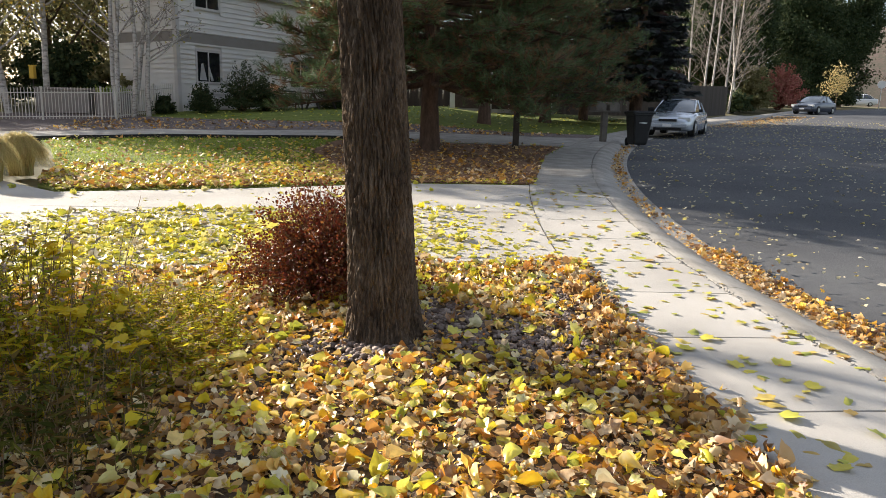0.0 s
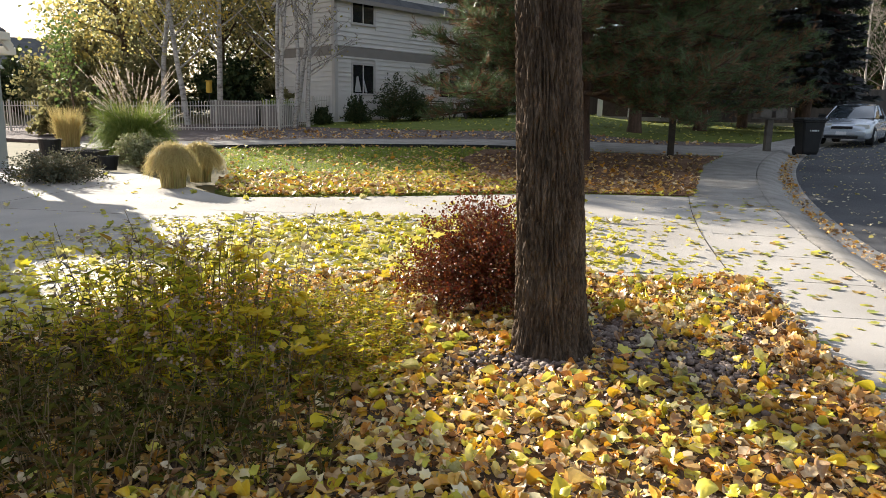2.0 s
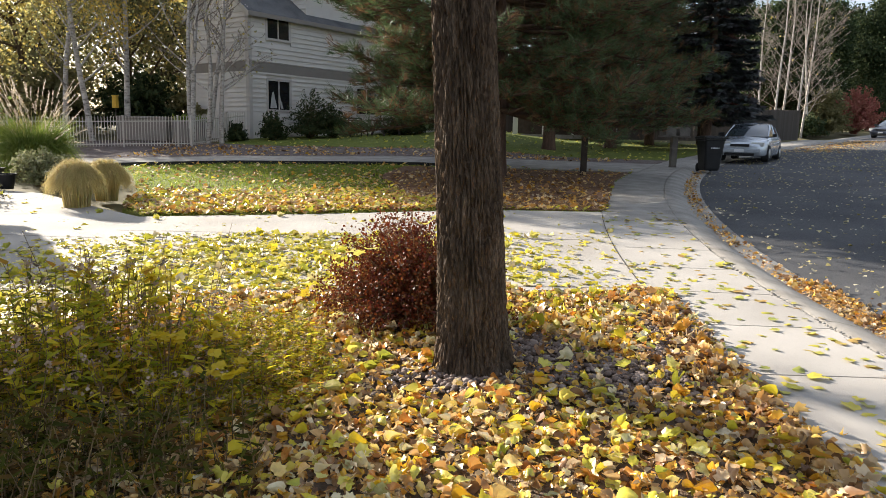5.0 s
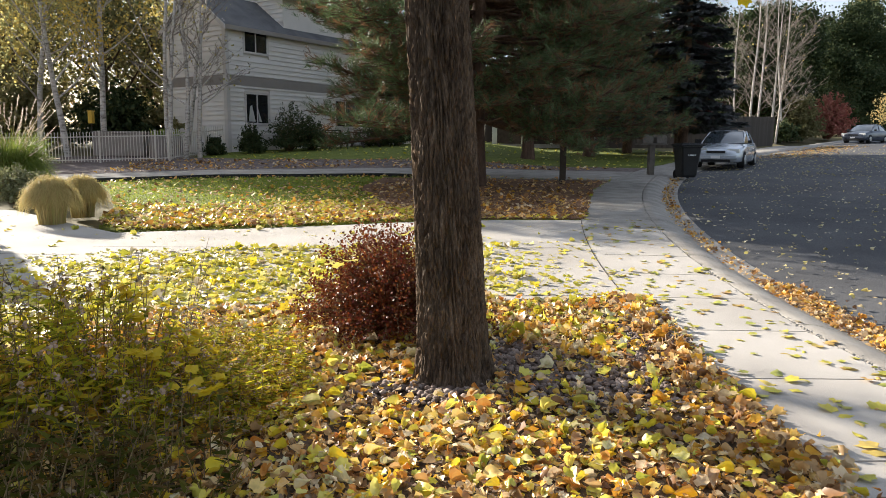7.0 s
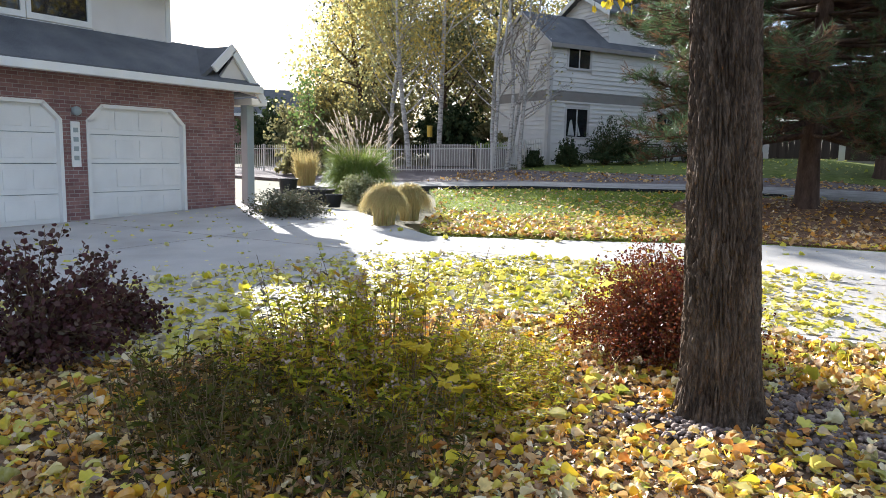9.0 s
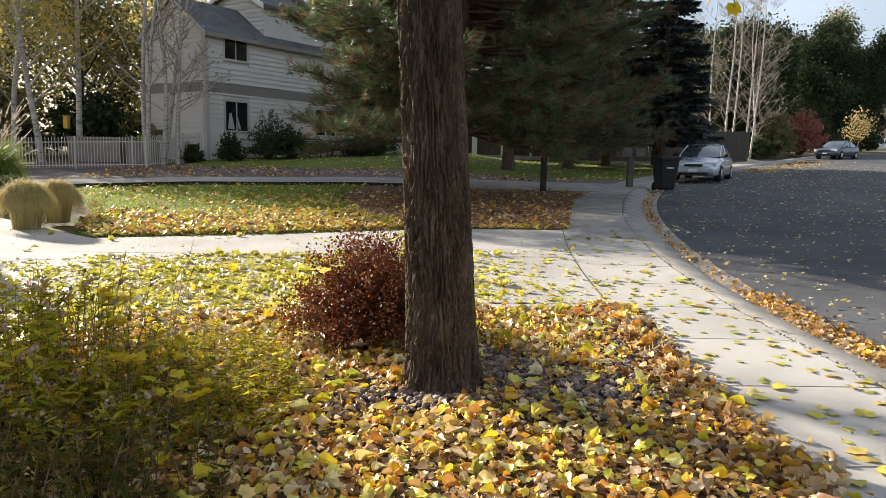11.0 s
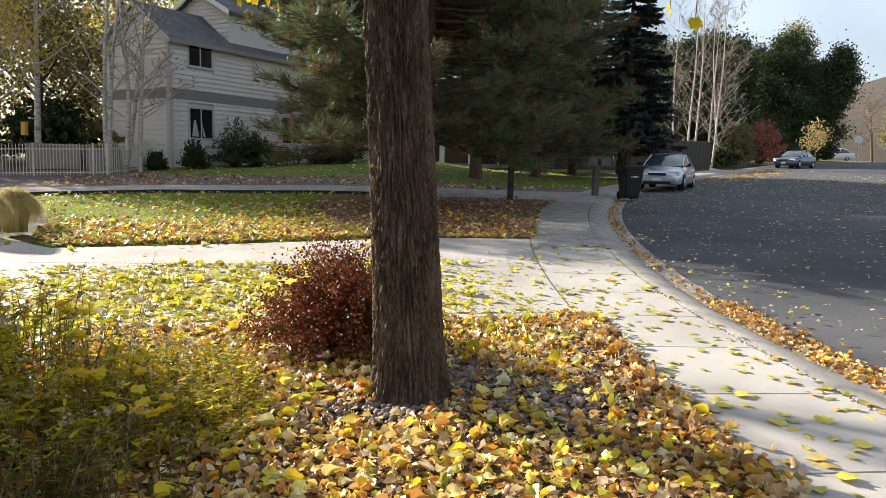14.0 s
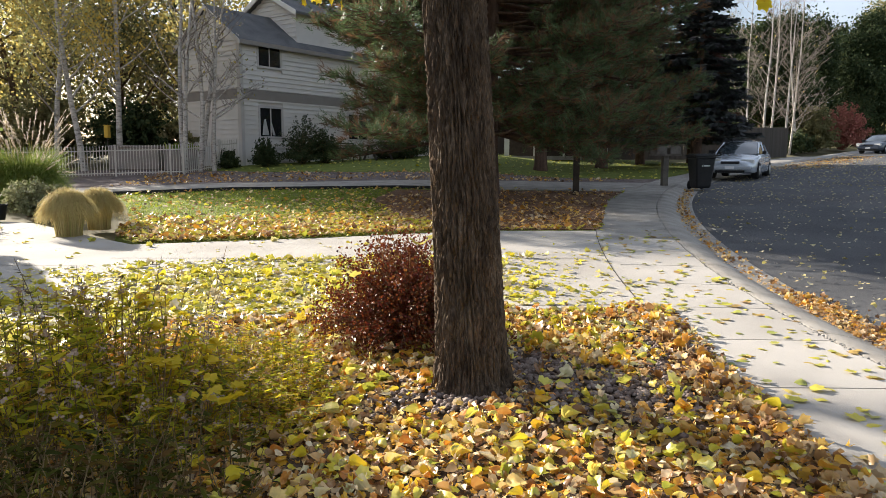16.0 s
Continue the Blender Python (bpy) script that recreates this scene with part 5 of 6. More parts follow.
for x, y, h, s in ((37.3, 88.0, 13.2, 95), (45.6, 95.0, 12.4, 96), (30.5, 83.0, 11.5, 98), (41.5, 93.0, 12.5, 94), (24.0, 76.0, 10.5, 99), (18.0, 72.0, 10.0, 100), (20.5, 66.0, 9.5, 104)):
    leafy_tree("shade_tree", "large dark green cottonwood beside the far street", x, y, h, 0.45, s, BARK, DARK_LEAF, 32.0, 0.2, 0.6, levels=2, n_main=24, lift=0.45, spread=0.38, first=0.1, group="dark far trees")
for x, y, h, s in ((69.5, 126, 11.5, 101), (79, 136, 11, 102), (76, 118, 10, 103)):
    leafy_tree("bare_tree", "leafless grey-brown tree on a far lawn", x, y, h, 0.22, s, BARK, GOLD_LEAF, 0.0, 0.2, 0.5, fine=TWIG, levels=3, n_main=18, lift=0.5, spread=0.4, first=0.2, thin=0.03, group="far bare trees")
leafy_tree("shade_tree", "tall cottonwood with a yellow-green top", 44.0, 99.0, 15.5, 0.4, 97, BARK, OLIVE_LEAF, 30.0, 0.2, 0.8, levels=2, n_main=18, lift=0.6, spread=0.2, first=0.3, group="dark far trees")
leafy_tree("far_tree", "yellow-green tree below the hill", 86, 148, 10, 0.3, 105, BARK, OLIVE_LEAF, 14.0, 0.3, 0.7, levels=2, n_main=16, lift=0.5, spread=0.4)
for k, (x, y, h, r) in enumerate(((-11.1, 27.9, 0.8, 0.5), (-9.75, 28.6, 1.15, 0.6), (-8.7, 30.2, 1.9, 1.2), (-8.0, 31.2, 1.5, 1.0), (-5.2, 37.2, 1.7, 1.4), (-5.9, 35.9, 1.2, 1.1))):
    twiggy_shrub("foundation_shrub", "dark green clipped shrub against the siding wall", x, y, h, r, 110 + k, DARK_LEAF, 6500, 0.055, 150, group="shrubs by the house")
twiggy_shrub("street_hedge", "dark low hedge by the wooden fence", 20.5, 57.5, 1.6, 1.6, 120, DARK_LEAF, 2500, 0.16, 90)


# ---- the house with the garage ----
def garage_house():
    t = thing("garage_house", "brick and grey-sided house with two white garage doors", "house")
    W, TH = -11.49, 0.26
    opens = [(0.45, 3.1), (5.6, 7.9), (8.38, 10.69)]
    Z = 2.37

    def wall_piece(y0, y1, z0, z1):
        boxed("brick_wall", (W - TH, W, y0, y1, z0, z1), BRICK, t)

    edges = [-4.0] + [v for o in opens for v in o] + [12.1]
    for a, b in zip(edges[0::2], edges[1::2]):
        wall_piece(a, b, -0.2, Z)
    wall_piece(-4.0, 12.1, Z + 0.001, 2.98)
    bm = bmesh.new()
    box(bm, -22, W - TH - 0.01, 11.86, 12.1, -0.2, 2.98)
    part("side_wall", bm, BRICK, t)
    for a, b in opens:
        c = 0.33
        bm = bmesh.new()
        for y0, s in ((a, 1), (b, -1)):
            bm = bmesh.new()
            prism(bm, [(y0, Z), (y0 + s * c, Z), (y0, Z - c)], "x", W - TH, W + 0.002)
            part("corner_infill", bm, BRICK, t)
        door = new("garage_door")
        door.parent = t
        door["label"] = "closed white panelled garage door"
        # added board that keeps sun in the hollow house out of the panel gaps
        boxed("door_light_stop", (W - 0.17, W - 0.141, a + 0.02, b - 0.02, -0.05, Z), GREYTRIM, door)
        for k in range(4):
            z0, z1 = 0.02 + k * 0.585, 0.02 + (k + 1) * 0.585 - 0.012
            bm = bmesh.new()
            box(bm, W - 0.14, W - 0.1, a + 0.06, b - 0.06, z0, z1, 0.006)
            for q in range(4):
                w = (b - a - 0.12) / 4
                box(bm, W - 0.102, W - 0.088, a + 0.06 + w * q + 0.07, a + 0.06 + w * (q + 1) - 0.07, z0 + 0.1, z1 - 0.1, 0.01)
            part("panel", bm, OFFWHITE, door)
        bm = bmesh.new()
        pts = [(a, -0.02), (a, Z - c), (a + c, Z), (b - c, Z), (b, Z - c), (b, -0.02)]
        for (ya, za), (yb, zb) in zip(pts[:-1], pts[1:]):
            L = math.hypot(yb - ya, zb - za)
            box(bm, -0.16, 0.025, 0, L, -0.07, 0.0, 0.004, Matrix.Translation((W, ya, za)) @ Matrix.Rotation(math.atan2(zb - za, yb - ya), 4, "X"))
        part("door_frame", bm, OFFWHITE, t, "white chamfered garage door frame")
    boxed("address_plaque", (W, W + 0.03, 8.06, 8.24, 1.12, 2.0), OFFWHITE, t, "tall white plaque between the doors", 0.005)
    for k in range(4):
        boxed("plaque_mark", (W + 0.03, W + 0.036, 8.1, 8.2, 1.25 + 0.18 * k, 1.34 + 0.18 * k), GREYTRIM, t)
    bm = bmesh.new()
    bmesh.ops.create_uvsphere(bm, u_segments=14, v_segments=8, radius=0.09, matrix=Matrix.Translation((W + 0.08, 8.16, 2.2)))
    box(bm, W, W + 0.05, 8.1, 8.22, 2.13, 2.27)
    part("wall_lamp", bm, GREYTRIM, t, "round unlit wall lamp")
    # lower roof, fascia and gutter
    bm = bmesh.new()
    prism(bm, [(-10.95, 2.98), (-10.95, 3.06), (-12.55, 4.0), (-12.55, 3.9)], "y", -4.3, 12.45)
    part("lower_roof", bm, SHINGLE, t)
    boxed("gutter", (-10.98, -10.86, -4.3, 12.47, 2.86, 3.02), OFFWHITE, t, "white eaves gutter", 0.02)
    boxed("soffit", (-11.5, -10.96, -4.3, 12.45, 2.9, 2.95), OFFWHITE, t)
    # porch gable
    bm = bmesh.new()
    for (ya, za), (yb, zb) in (((11.78, 3.84), (12.62, 2.84)), ((11.78, 3.84), (10.7, 2.95))):
        L = math.hypot(yb - ya, zb - za)
        box(bm, -14.5, -11.05, 0, L, -0.06, 0.02, 0, Matrix.Translation((0, ya, za)) @ Matrix.Rotation(math.atan2(zb - za, yb - ya), 4, "X"))
    part("porch_roof", bm, SHINGLE, t)
    bm = bmesh.new()
    for (ya, za), (yb, zb) in (((11.78, 3.8), (12.66, 2.76)), ((11.78, 3.8), (11.2, 3.25))):
        L = math.hypot(yb - ya, zb - za)
        box(bm, -11.06, -11.0, 0, L, -0.16, 0.02, 0, Matrix.Translation((0, ya, za)) @ Matrix.Rotation(math.atan2(zb - za, yb - ya), 4, "X"))
    part("rake_board", bm, OFFWHITE, t)
    bm = bmesh.new()
    prism(bm, [(11.25, 2.98), (12.55, 2.8), (11.8, 3.66)], "x", -11.2, -11.1)
    part("gable_panel", bm, SIDING, t)
    boxed("porch_post", (-11.62, -11.4, 12.42, 12.64, 0.05, 2.72), GREYTRIM, t, "square grey-green porch post", 0.01)
    boxed("porch_post", (-13.6, -13.4, 12.7, 12.9, 0.05, 2.72), OFFWHITE, t, "square white porch post", 0.01)
    boxed("porch_beam", (-13.8, -11.2, 12.4, 12.9, 2.6, 2.76), OFFWHITE, t, "", 0.01)
    boxed("porch_step", (-13.9, -11.1, 12.12, 13.2, -0.1, 0.2), CONCRETE_OLD, t, "low concrete porch step", 0.02)
    # upper storey
    U = -12.5
    boxed("upper_wall", (-19.5, U, -4.0, 11.1, 3.5, 5.2), SIDING, t)
    boxed("corner_board", (U - 0.12, U + 0.03, 11.0, 11.13, 3.86, 5.2), OFFWHITE, t)
    boxed("flashing", (U, U + 0.04, -4, 11.1, 3.9, 3.96), OFFWHITE, t)
    bm = bmesh.new()
    # the ridge is out of view, raised to lengthen the roof's shadow
    prism(bm, [(-11.95, 5.12), (-11.95, 5.24), (-15.9, 8.9), (-19.9, 5.24), (-19.9, 5.12), (-15.9, 8.75)], "y", -4.4, 11.65)
    part("upper_roof", bm, SHINGLE, t)
    boxed("upper_fascia", (-11.98, -11.9, -4.4, 11.65, 5.06, 5.24), OFFWHITE, t)
    bm = bmesh.new()
    prism(bm, [(-12.52, 5.19), (-15.9, 8.4), (-19.4, 5.19)], "y", 10.9, 11.09)
    part("gable_wall", bm, SIDING, t)
    # unseen gable, added so the house's shadow reaches across the bed
    yp, zp = 9.3, 7.9
    bm = bmesh.new()
    prism(bm, [(11.05, 5.19), (yp, 7.3), (7.55, 5.19)], "x", -15.5, U + 0.004)
    part("front_gable", bm, SIDING, t)
    bm = bmesh.new()
    for ya in (11.85, 6.75):
        prism(bm, [(ya, 5.18), (ya, 5.32), (yp, zp), (yp, zp - 0.14)], "x", -15.9, -11.6)
    part("shadow_gable_roof", bm, SHINGLE, t)
    for a, b in ((7.0, 7.75), (7.95, 9.1), (3.0, 4.6)):
        win = new("upper_window")
        win.parent = t
        boxed("pane", (U + 0.002, U + 0.012, a, b, 4.1, 5.05), WINDOW_GLASS, win)
        bm = bmesh.new()
        for d in ((a - 0.09, a, 3.98, 5.1), (b, b + 0.09, 3.98, 5.1), (a, b, 3.98, 4.1), (a, b, 5.02, 5.1)):
            box(bm, U, U + 0.05, *d)
        part("window_frame", bm, OFFWHITE, win)


garage_house()


# ---- the neighbouring two-storey house ----
def board_wall(parent, m, length, z0, z1, holes=(), gable=None):
    """Lapped boards over a wall in the plane y=0 of m, x from 0 to length; holes are (x0, x1, z0, z1)."""
    me = bpy.data.meshes.new("siding_board")
    bm = bmesh.new()
    prism(bm, [(0.0, 0.0), (-0.05, 0.0), (-0.012, 0.2), (0.0, 0.2)], "x", 0.0, 1.0)
    bm.to_mesh(me)
    bm.free()
    me.materials.append(SIDING)
    z = z0
    while z < z1:
        a, b = (0.0, length) if gable is None else gable(z + 0.08)
        cuts = [a]
        for h in holes:
            if h[2] < z + 0.17 and h[3] > z:
                cuts += [h[0], h[1]]
        cuts.append(b)
        for x0, x1 in zip(cuts[0::2], cuts[1::2]):
            if x1 - x0 > 0.05:
                ob = new("siding_board", me)
                ob.parent = parent
                ob.matrix_basis = m @ Matrix.Translation((x0, 0, z)) @ Matrix.Diagonal((x1 - x0, 1, 1, 1))
        z += 0.197


def siding_window(parent, x0, x1, z0, z1, curtain=False):
    win = new("window")
    win.parent = parent
    boxed("pane", (x0, x1, -0.005, 0.01, z0, z1), WINDOW_GLASS, win)
    bm = bmesh.new()
    for d in ((x0 - 0.1, x0, z0 - 0.1, z1 + 0.1), (x1, x1 + 0.1, z0 - 0.1, z1 + 0.1), (x0, x1, z0 - 0.1, z0), (x0, x1, z1, z1 + 0.1)):
        box(bm, d[0], d[1], -0.05, 0.0, d[2], d[3])
    part("window_frame", bm, SIDING_TRIM, win)
    boxed("mullion", ((x0 + x1) / 2 - 0.025, (x0 + x1) / 2 + 0.025, -0.03, 0.0, z0, z1), SIDING_TRIM, win)
    if curtain:
        bm = bmesh.new()
        prism(bm, [(x0 + 0.12, z0 + 0.05), (x0 + 0.5, z0 + 0.05), (x0 + 0.32, z0 + 0.75), (x0 + 0.22, z0 + 0.7)], "y", -0.009, -0.006)
        prism(bm, [(x0 + 0.7, z0 + 0.05), (x0 + 0.85, z0 + 0.05), (x0 + 0.62, z0 + 0.7)], "y", -0.009, -0.006)
        part("curtain", bm, CLOTH, win, "pale tied-back curtain")


def neighbour_house():
    t = thing("siding_house", "two-storey house with pale beige lap siding, gable and shingle roof", "house", pose(-10.92, 28.97, 0, 0, 0, 62.2))
    L, D, B, E, RISE = 15.0, 4.1, 0.75, 6.42, 1.43
    boxed("wall_core", (0.03, L, 0.03, D, B - 0.6, E), SIDING, t)
    boxed("foundation", (-0.01, L + 0.01, -0.01, D, B - 0.7, B + 0.35), CONCRETE_OLD, t, "grey concrete foundation")
    low, up = (0.98, 2.18, 2.41, 3.62), (0.98, 2.18, 5.4, 6.2)
    far = (6.5, 7.9, 2.41, 3.62)
    ident = Matrix.Identity(4)
    holes = [(h[0] - 0.1, h[1] + 0.1, h[2] - 0.1, h[3] + 0.1) for h in (low, far, up)]
    board_wall(t, ident, L, B + 0.36, 3.9, holes)
    board_wall(t, ident, L, 4.38, E - 0.17, holes)
    g = Matrix.Translation((0, D, 0)) @ Matrix.Rotation(radians(-90), 4, "Z")
    board_wall(t, g, D, B + 0.36, 3.9)
    board_wall(t, g, D, 4.38, E)
    board_wall(t, g, D, E, E + 1.2, gable=lambda z: (max(0, (z - E) / 0.7), D - max(0, (z - E) / 0.7)))
    bm = bmesh.new()
    prism(bm, [(0.02, E - 0.01), (D - 0.02, E - 0.01), (D / 2, E + RISE)], "x", 0.03, L)
    part("gable_core", bm, SIDING, t)
    boxed("belly_band", (-0.04, L, -0.045, 0.0, 3.95, 4.35), BAND, t)
    boxed("belly_band", (-0.045, 0.0, 0.0, D, 3.95, 4.35), BAND, t)
    boxed("corner_board", (-0.05, 0.12, -0.055, 0.0, B + 0.3, E), SIDING_TRIM, t)
    boxed("corner_board", (-0.055, -0.0, 0.0, 0.14, B + 0.3, E), SIDING_TRIM, t)
    siding_window(t, *low, True)
    siding_window(t, *up)
    siding_window(t, *far)
    bm = bmesh.new()
    for s in (1, -1):
        y0 = -0.22 if s > 0 else D + 0.22
        prism(bm, [(y0, E - 0.2), (y0, E - 0.08), (D / 2, E + RISE + 0.12 + 0.02), (D / 2, E + RISE + 0.02)], "x", -0.15, L + 0.3)
    part("roof", bm, SHINGLE, t)
    boxed("fascia", (-0.15, L + 0.3, -0.27, -0.222, E - 0.26, E - 0.08), BAND, t)
    bm = bmesh.new()
    for s in (1, -1):
        y0 = -0.24 if s > 0 else D + 0.24
        prism(bm, [(y0, E - 0.3), (y0, E - 0.1), (D / 2, E + RISE + 0.12), (D / 2, E + RISE - 0.06)], "x", -0.2, -0.152)
    part("rake_board", bm, SIDING_TRIM, t)
    # higher cross block with its own gable
    x0, a, b = 3.5, 0.3, 3.9
    boxed("upper_block", (x0, x0 + 6, a, b, 6.3, 8.1), SIDING, t)
    bm = bmesh.new()
    prism(bm, [(a, 8.09), (b, 8.09), ((a + b) / 2, 9.05)], "x", x0 + 0.01, x0 + 6)
    part("upper_gable", bm, SIDING, t)
    g2 = Matrix.Translation((x0, b, 0)) @ Matrix.Rotation(radians(-90), 4, "Z")
    board_wall(t, g2, b - a, 7.0, 8.1)
    board_wall(t, g2, b - a, 8.1, 8.85, gable=lambda z: (max(0, (z - 8.1) / 0.53), b - a - max(0, (z - 8.1) / 0.53)))
    bm = bmesh.new()
    for y0, s in ((a - 0.35, 1), (b + 0.35, -1)):
        prism(bm, [(y0, 7.92), (y0, 8.04), ((a + b) / 2, 9.22), ((a + b) / 2, 9.08)], "x", x0 - 0.35, x0 + 6.2)
    part("upper_roof", bm, SHINGLE, t)
    bm = bmesh.new()
    for y0, s in ((a - 0.37, 1), (b + 0.37, -1)):
        prism(bm, [(y0, 7.82), (y0, 8.05), ((a + b) / 2, 9.2), ((a + b) / 2, 9.0)], "x", x0 - 0.4, x0 - 0.352)
    part("rake_board", bm, OFFWHITE, t)


neighbour_house()


def far_house(name, label, x, y, rz, w, d, h, rise, wall, roof):
    t = thing(name, label, "house", pose(x, y, gz(x, y) - 0.2, 0, 0, rz))
    boxed("wall", (-w / 2, w / 2, 0, d, 0, h), wall, t)
    bm = bmesh.new()
    prism(bm, [(-0.5, h - 0.15), (-0.5, h), (d / 2, h + rise), (d + 0.5, h), (d + 0.5, h - 0.15), (d / 2, h + rise - 0.15)], "x", -w / 2 - 0.4, w / 2 + 0.4)
    part("roof", bm, roof, t)
    boxed("fascia", (-w / 2 - 0.4, w / 2 + 0.4, -0.55, -0.5, h - 0.2, h), OFFWHITE, t)
    for k in range(3):
        wx = -w / 2 + w * (k + 0.5) / 3
        win = new("window")
        win.parent = t
        boxed("pane", (wx - 0.6, wx + 0.6, -0.02, 0.0, 1.0, 2.1), WINDOW_GLASS, win)
        bm = bmesh.new()
        for dd in ((wx - 0.7, wx - 0.6, 0.9, 2.2), (wx + 0.6, wx + 0.7, 0.9, 2.2), (wx - 0.6, wx + 0.6, 0.9, 1.0), (wx - 0.6, wx + 0.6, 2.1, 2.2)):
            box(bm, dd[0], dd[1], -0.05, 0.0, dd[2], dd[3])
        part("window_frame", bm, OFFWHITE, win)


far_house("bungalow", "low brown house with grey-blue roof behind garden trees", -33, 33, 45, 13, 8, 2.7, 1.9, BRICK, SHINGLE)
far_house("far_house", "pale house far up the street below the hill", 88, 122, -35, 14, 9, 3.2, 2.4, SIDING, SHINGLE)


def porch_shed():
    t = thing("porch", "dark deep porch with white posts behind the pine", "porch", pose(-0.6, 41.0, gz(-0.6, 41) - 0.1))
    boxed("back_wall", (0, 6, 1.8, 2.0, 0, 3.0), DARKWOOD, t)
    boxed("porch_roof", (-0.4, 6.4, -0.4, 2.4, 2.9, 3.1), SHINGLE, t)
    boxed("porch_floor", (0, 6, 0, 2, -0.1, 0.12), CONCRETE_OLD, t)
    for x, w in ((0.1, 0.28), (1.75, 0.12), (2.35, 0.12), (3.4, 0.12), (5.7, 0.18)):
        boxed("post", (x, x + w, 0.0, 0.16, 0.1, 2.9), OFFWHITE, t)


porch_shed()


# ---- fences ----
def picket_fence(p0, p1, h, n, label):
    t = thing("picket_fence", label, "fence")
    d = Vector((p1[0] - p0[0], p1[1] - p0[1], 0))
    L = d.length
    ang = math.atan2(d.y, d.x)
    me = bpy.data.meshes.new("picket")
    bm = bmesh.new()
    box(bm, -0.011, 0.011, -0.011, 0.011, 0.06, h)
    bmesh.ops.create_cone(bm, segments=4, radius1=0.016, radius2=0.001, depth=0.06, cap_ends=True, matrix=Matrix.Translation((0, 0, h + 0.03)))
    bm.to_mesh(me)
    bm.free()
    me.materials.append(FENCE_WHITE)
    pm = bpy.data.meshes.new("post")
    bm = bmesh.new()
    box(bm, -0.03, 0.03, -0.03, 0.03, -0.1, h + 0.05, 0.004)
    box(bm, -0.04, 0.04, -0.04, 0.04, h + 0.05, h + 0.08, 0.008)
    bm.to_mesh(pm)
    bm.free()
    pm.materials.append(FENCE_WHITE)
    for i in range(n + 1):
        x, y = p0[0] + d.x * i / n, p0[1] + d.y * i / n
        post = i % 18 == 0
        ob = new("post" if post else "picket", pm if post else me)
        ob.parent = t
        ob.matrix_basis = pose(x, y, gz(x, y), 0, 0, math.degrees(ang))
    za, zb = gz(*p0), gz(*p1)
    for k, z in (("rail", 0.14), ("rail", h - 0.14)):
        bm = bmesh.new()
        m = Matrix.Translation((p0[0], p0[1], za + z)) @ Matrix.Rotation(ang, 4, "Z") @ Matrix.Rotation(-math.atan2(zb - za, L), 4, "Y")
        box(bm, 0, L, -0.016, 0.016, -0.018, 0.018, 0, m)
        part(k, bm, FENCE_WHITE, t)


picket_fence((-16.0, 24.3), (-11.9, 25.7), 1.12, 40, "cream metal picket fence in front of golden aspens")
picket_fence((-23.5, 22.0), (-16.1, 24.27), 1.12, 72, "cream metal picket fence along the garden")
picket_fence((-11.85, 25.72), (-11.0, 28.6), 1.12, 28, "short return of the cream metal picket fence")


def board_fence(p0, p1, h, material, label):
    t = thing("board_fence", label, "fence")
    d = Vector((p1[0] - p0[0], p1[1] - p0[1], 0))
    n = int(d.length / 0.15)
    ang = math.degrees(math.atan2(d.y, d.x))
    me = bpy.data.meshes.new("board")
    bm = bmesh.new()
    prism(bm, [(-0.076, -0.2), (0.076, -0.2), (0.076, h - 0.04), (0.045, h), (-0.045, h), (-0.076, h - 0.04)], "y", -0.01, 0.01)
    bm.to_mesh(me)
    bm.free()
    me.materials.append(material)
    for i in range(n):
        x, y = p0[0] + d.x * (i + 0.5) / n, p0[1] + d.y * (i + 0.5) / n
        ob = new("board", me)
        ob.parent = t
        ob.matrix_basis = pose(x, y, gz(x, y) + rng.normal(0, 0.012), 0, rng.normal(0, 0.5), ang)
    for z in (0.4, h - 0.35):
        bm = bmesh.new()
        m = Matrix.Translation((p0[0], p0[1], gz(*p0) + z)) @ Matrix.Rotation(radians(ang), 4, "Z") @ Matrix.Rotation(-math.atan2(gz(*p1) - gz(*p0), d.length), 4, "Y")
        box(bm, 0, d.length, 0.012, 0.05, -0.045, 0.045, 0, m)
        part("rail", bm, material, t)


board_fence((-8.0, 44.0), (13.4, 47.0), 2.0, FENCE_WOOD, "dark weathered cedar board fence in tree shade")
board_fence((13.5, 47.1), (18.6, 53.0), 1.9, FENCE_WOOD_LIGHT, "pale grey weathered board fence behind birches")
board_fence((18.7, 58.0), (26.0, 72.0), 1.8, FENCE_WOOD, "dark board fence behind the street shrubs")


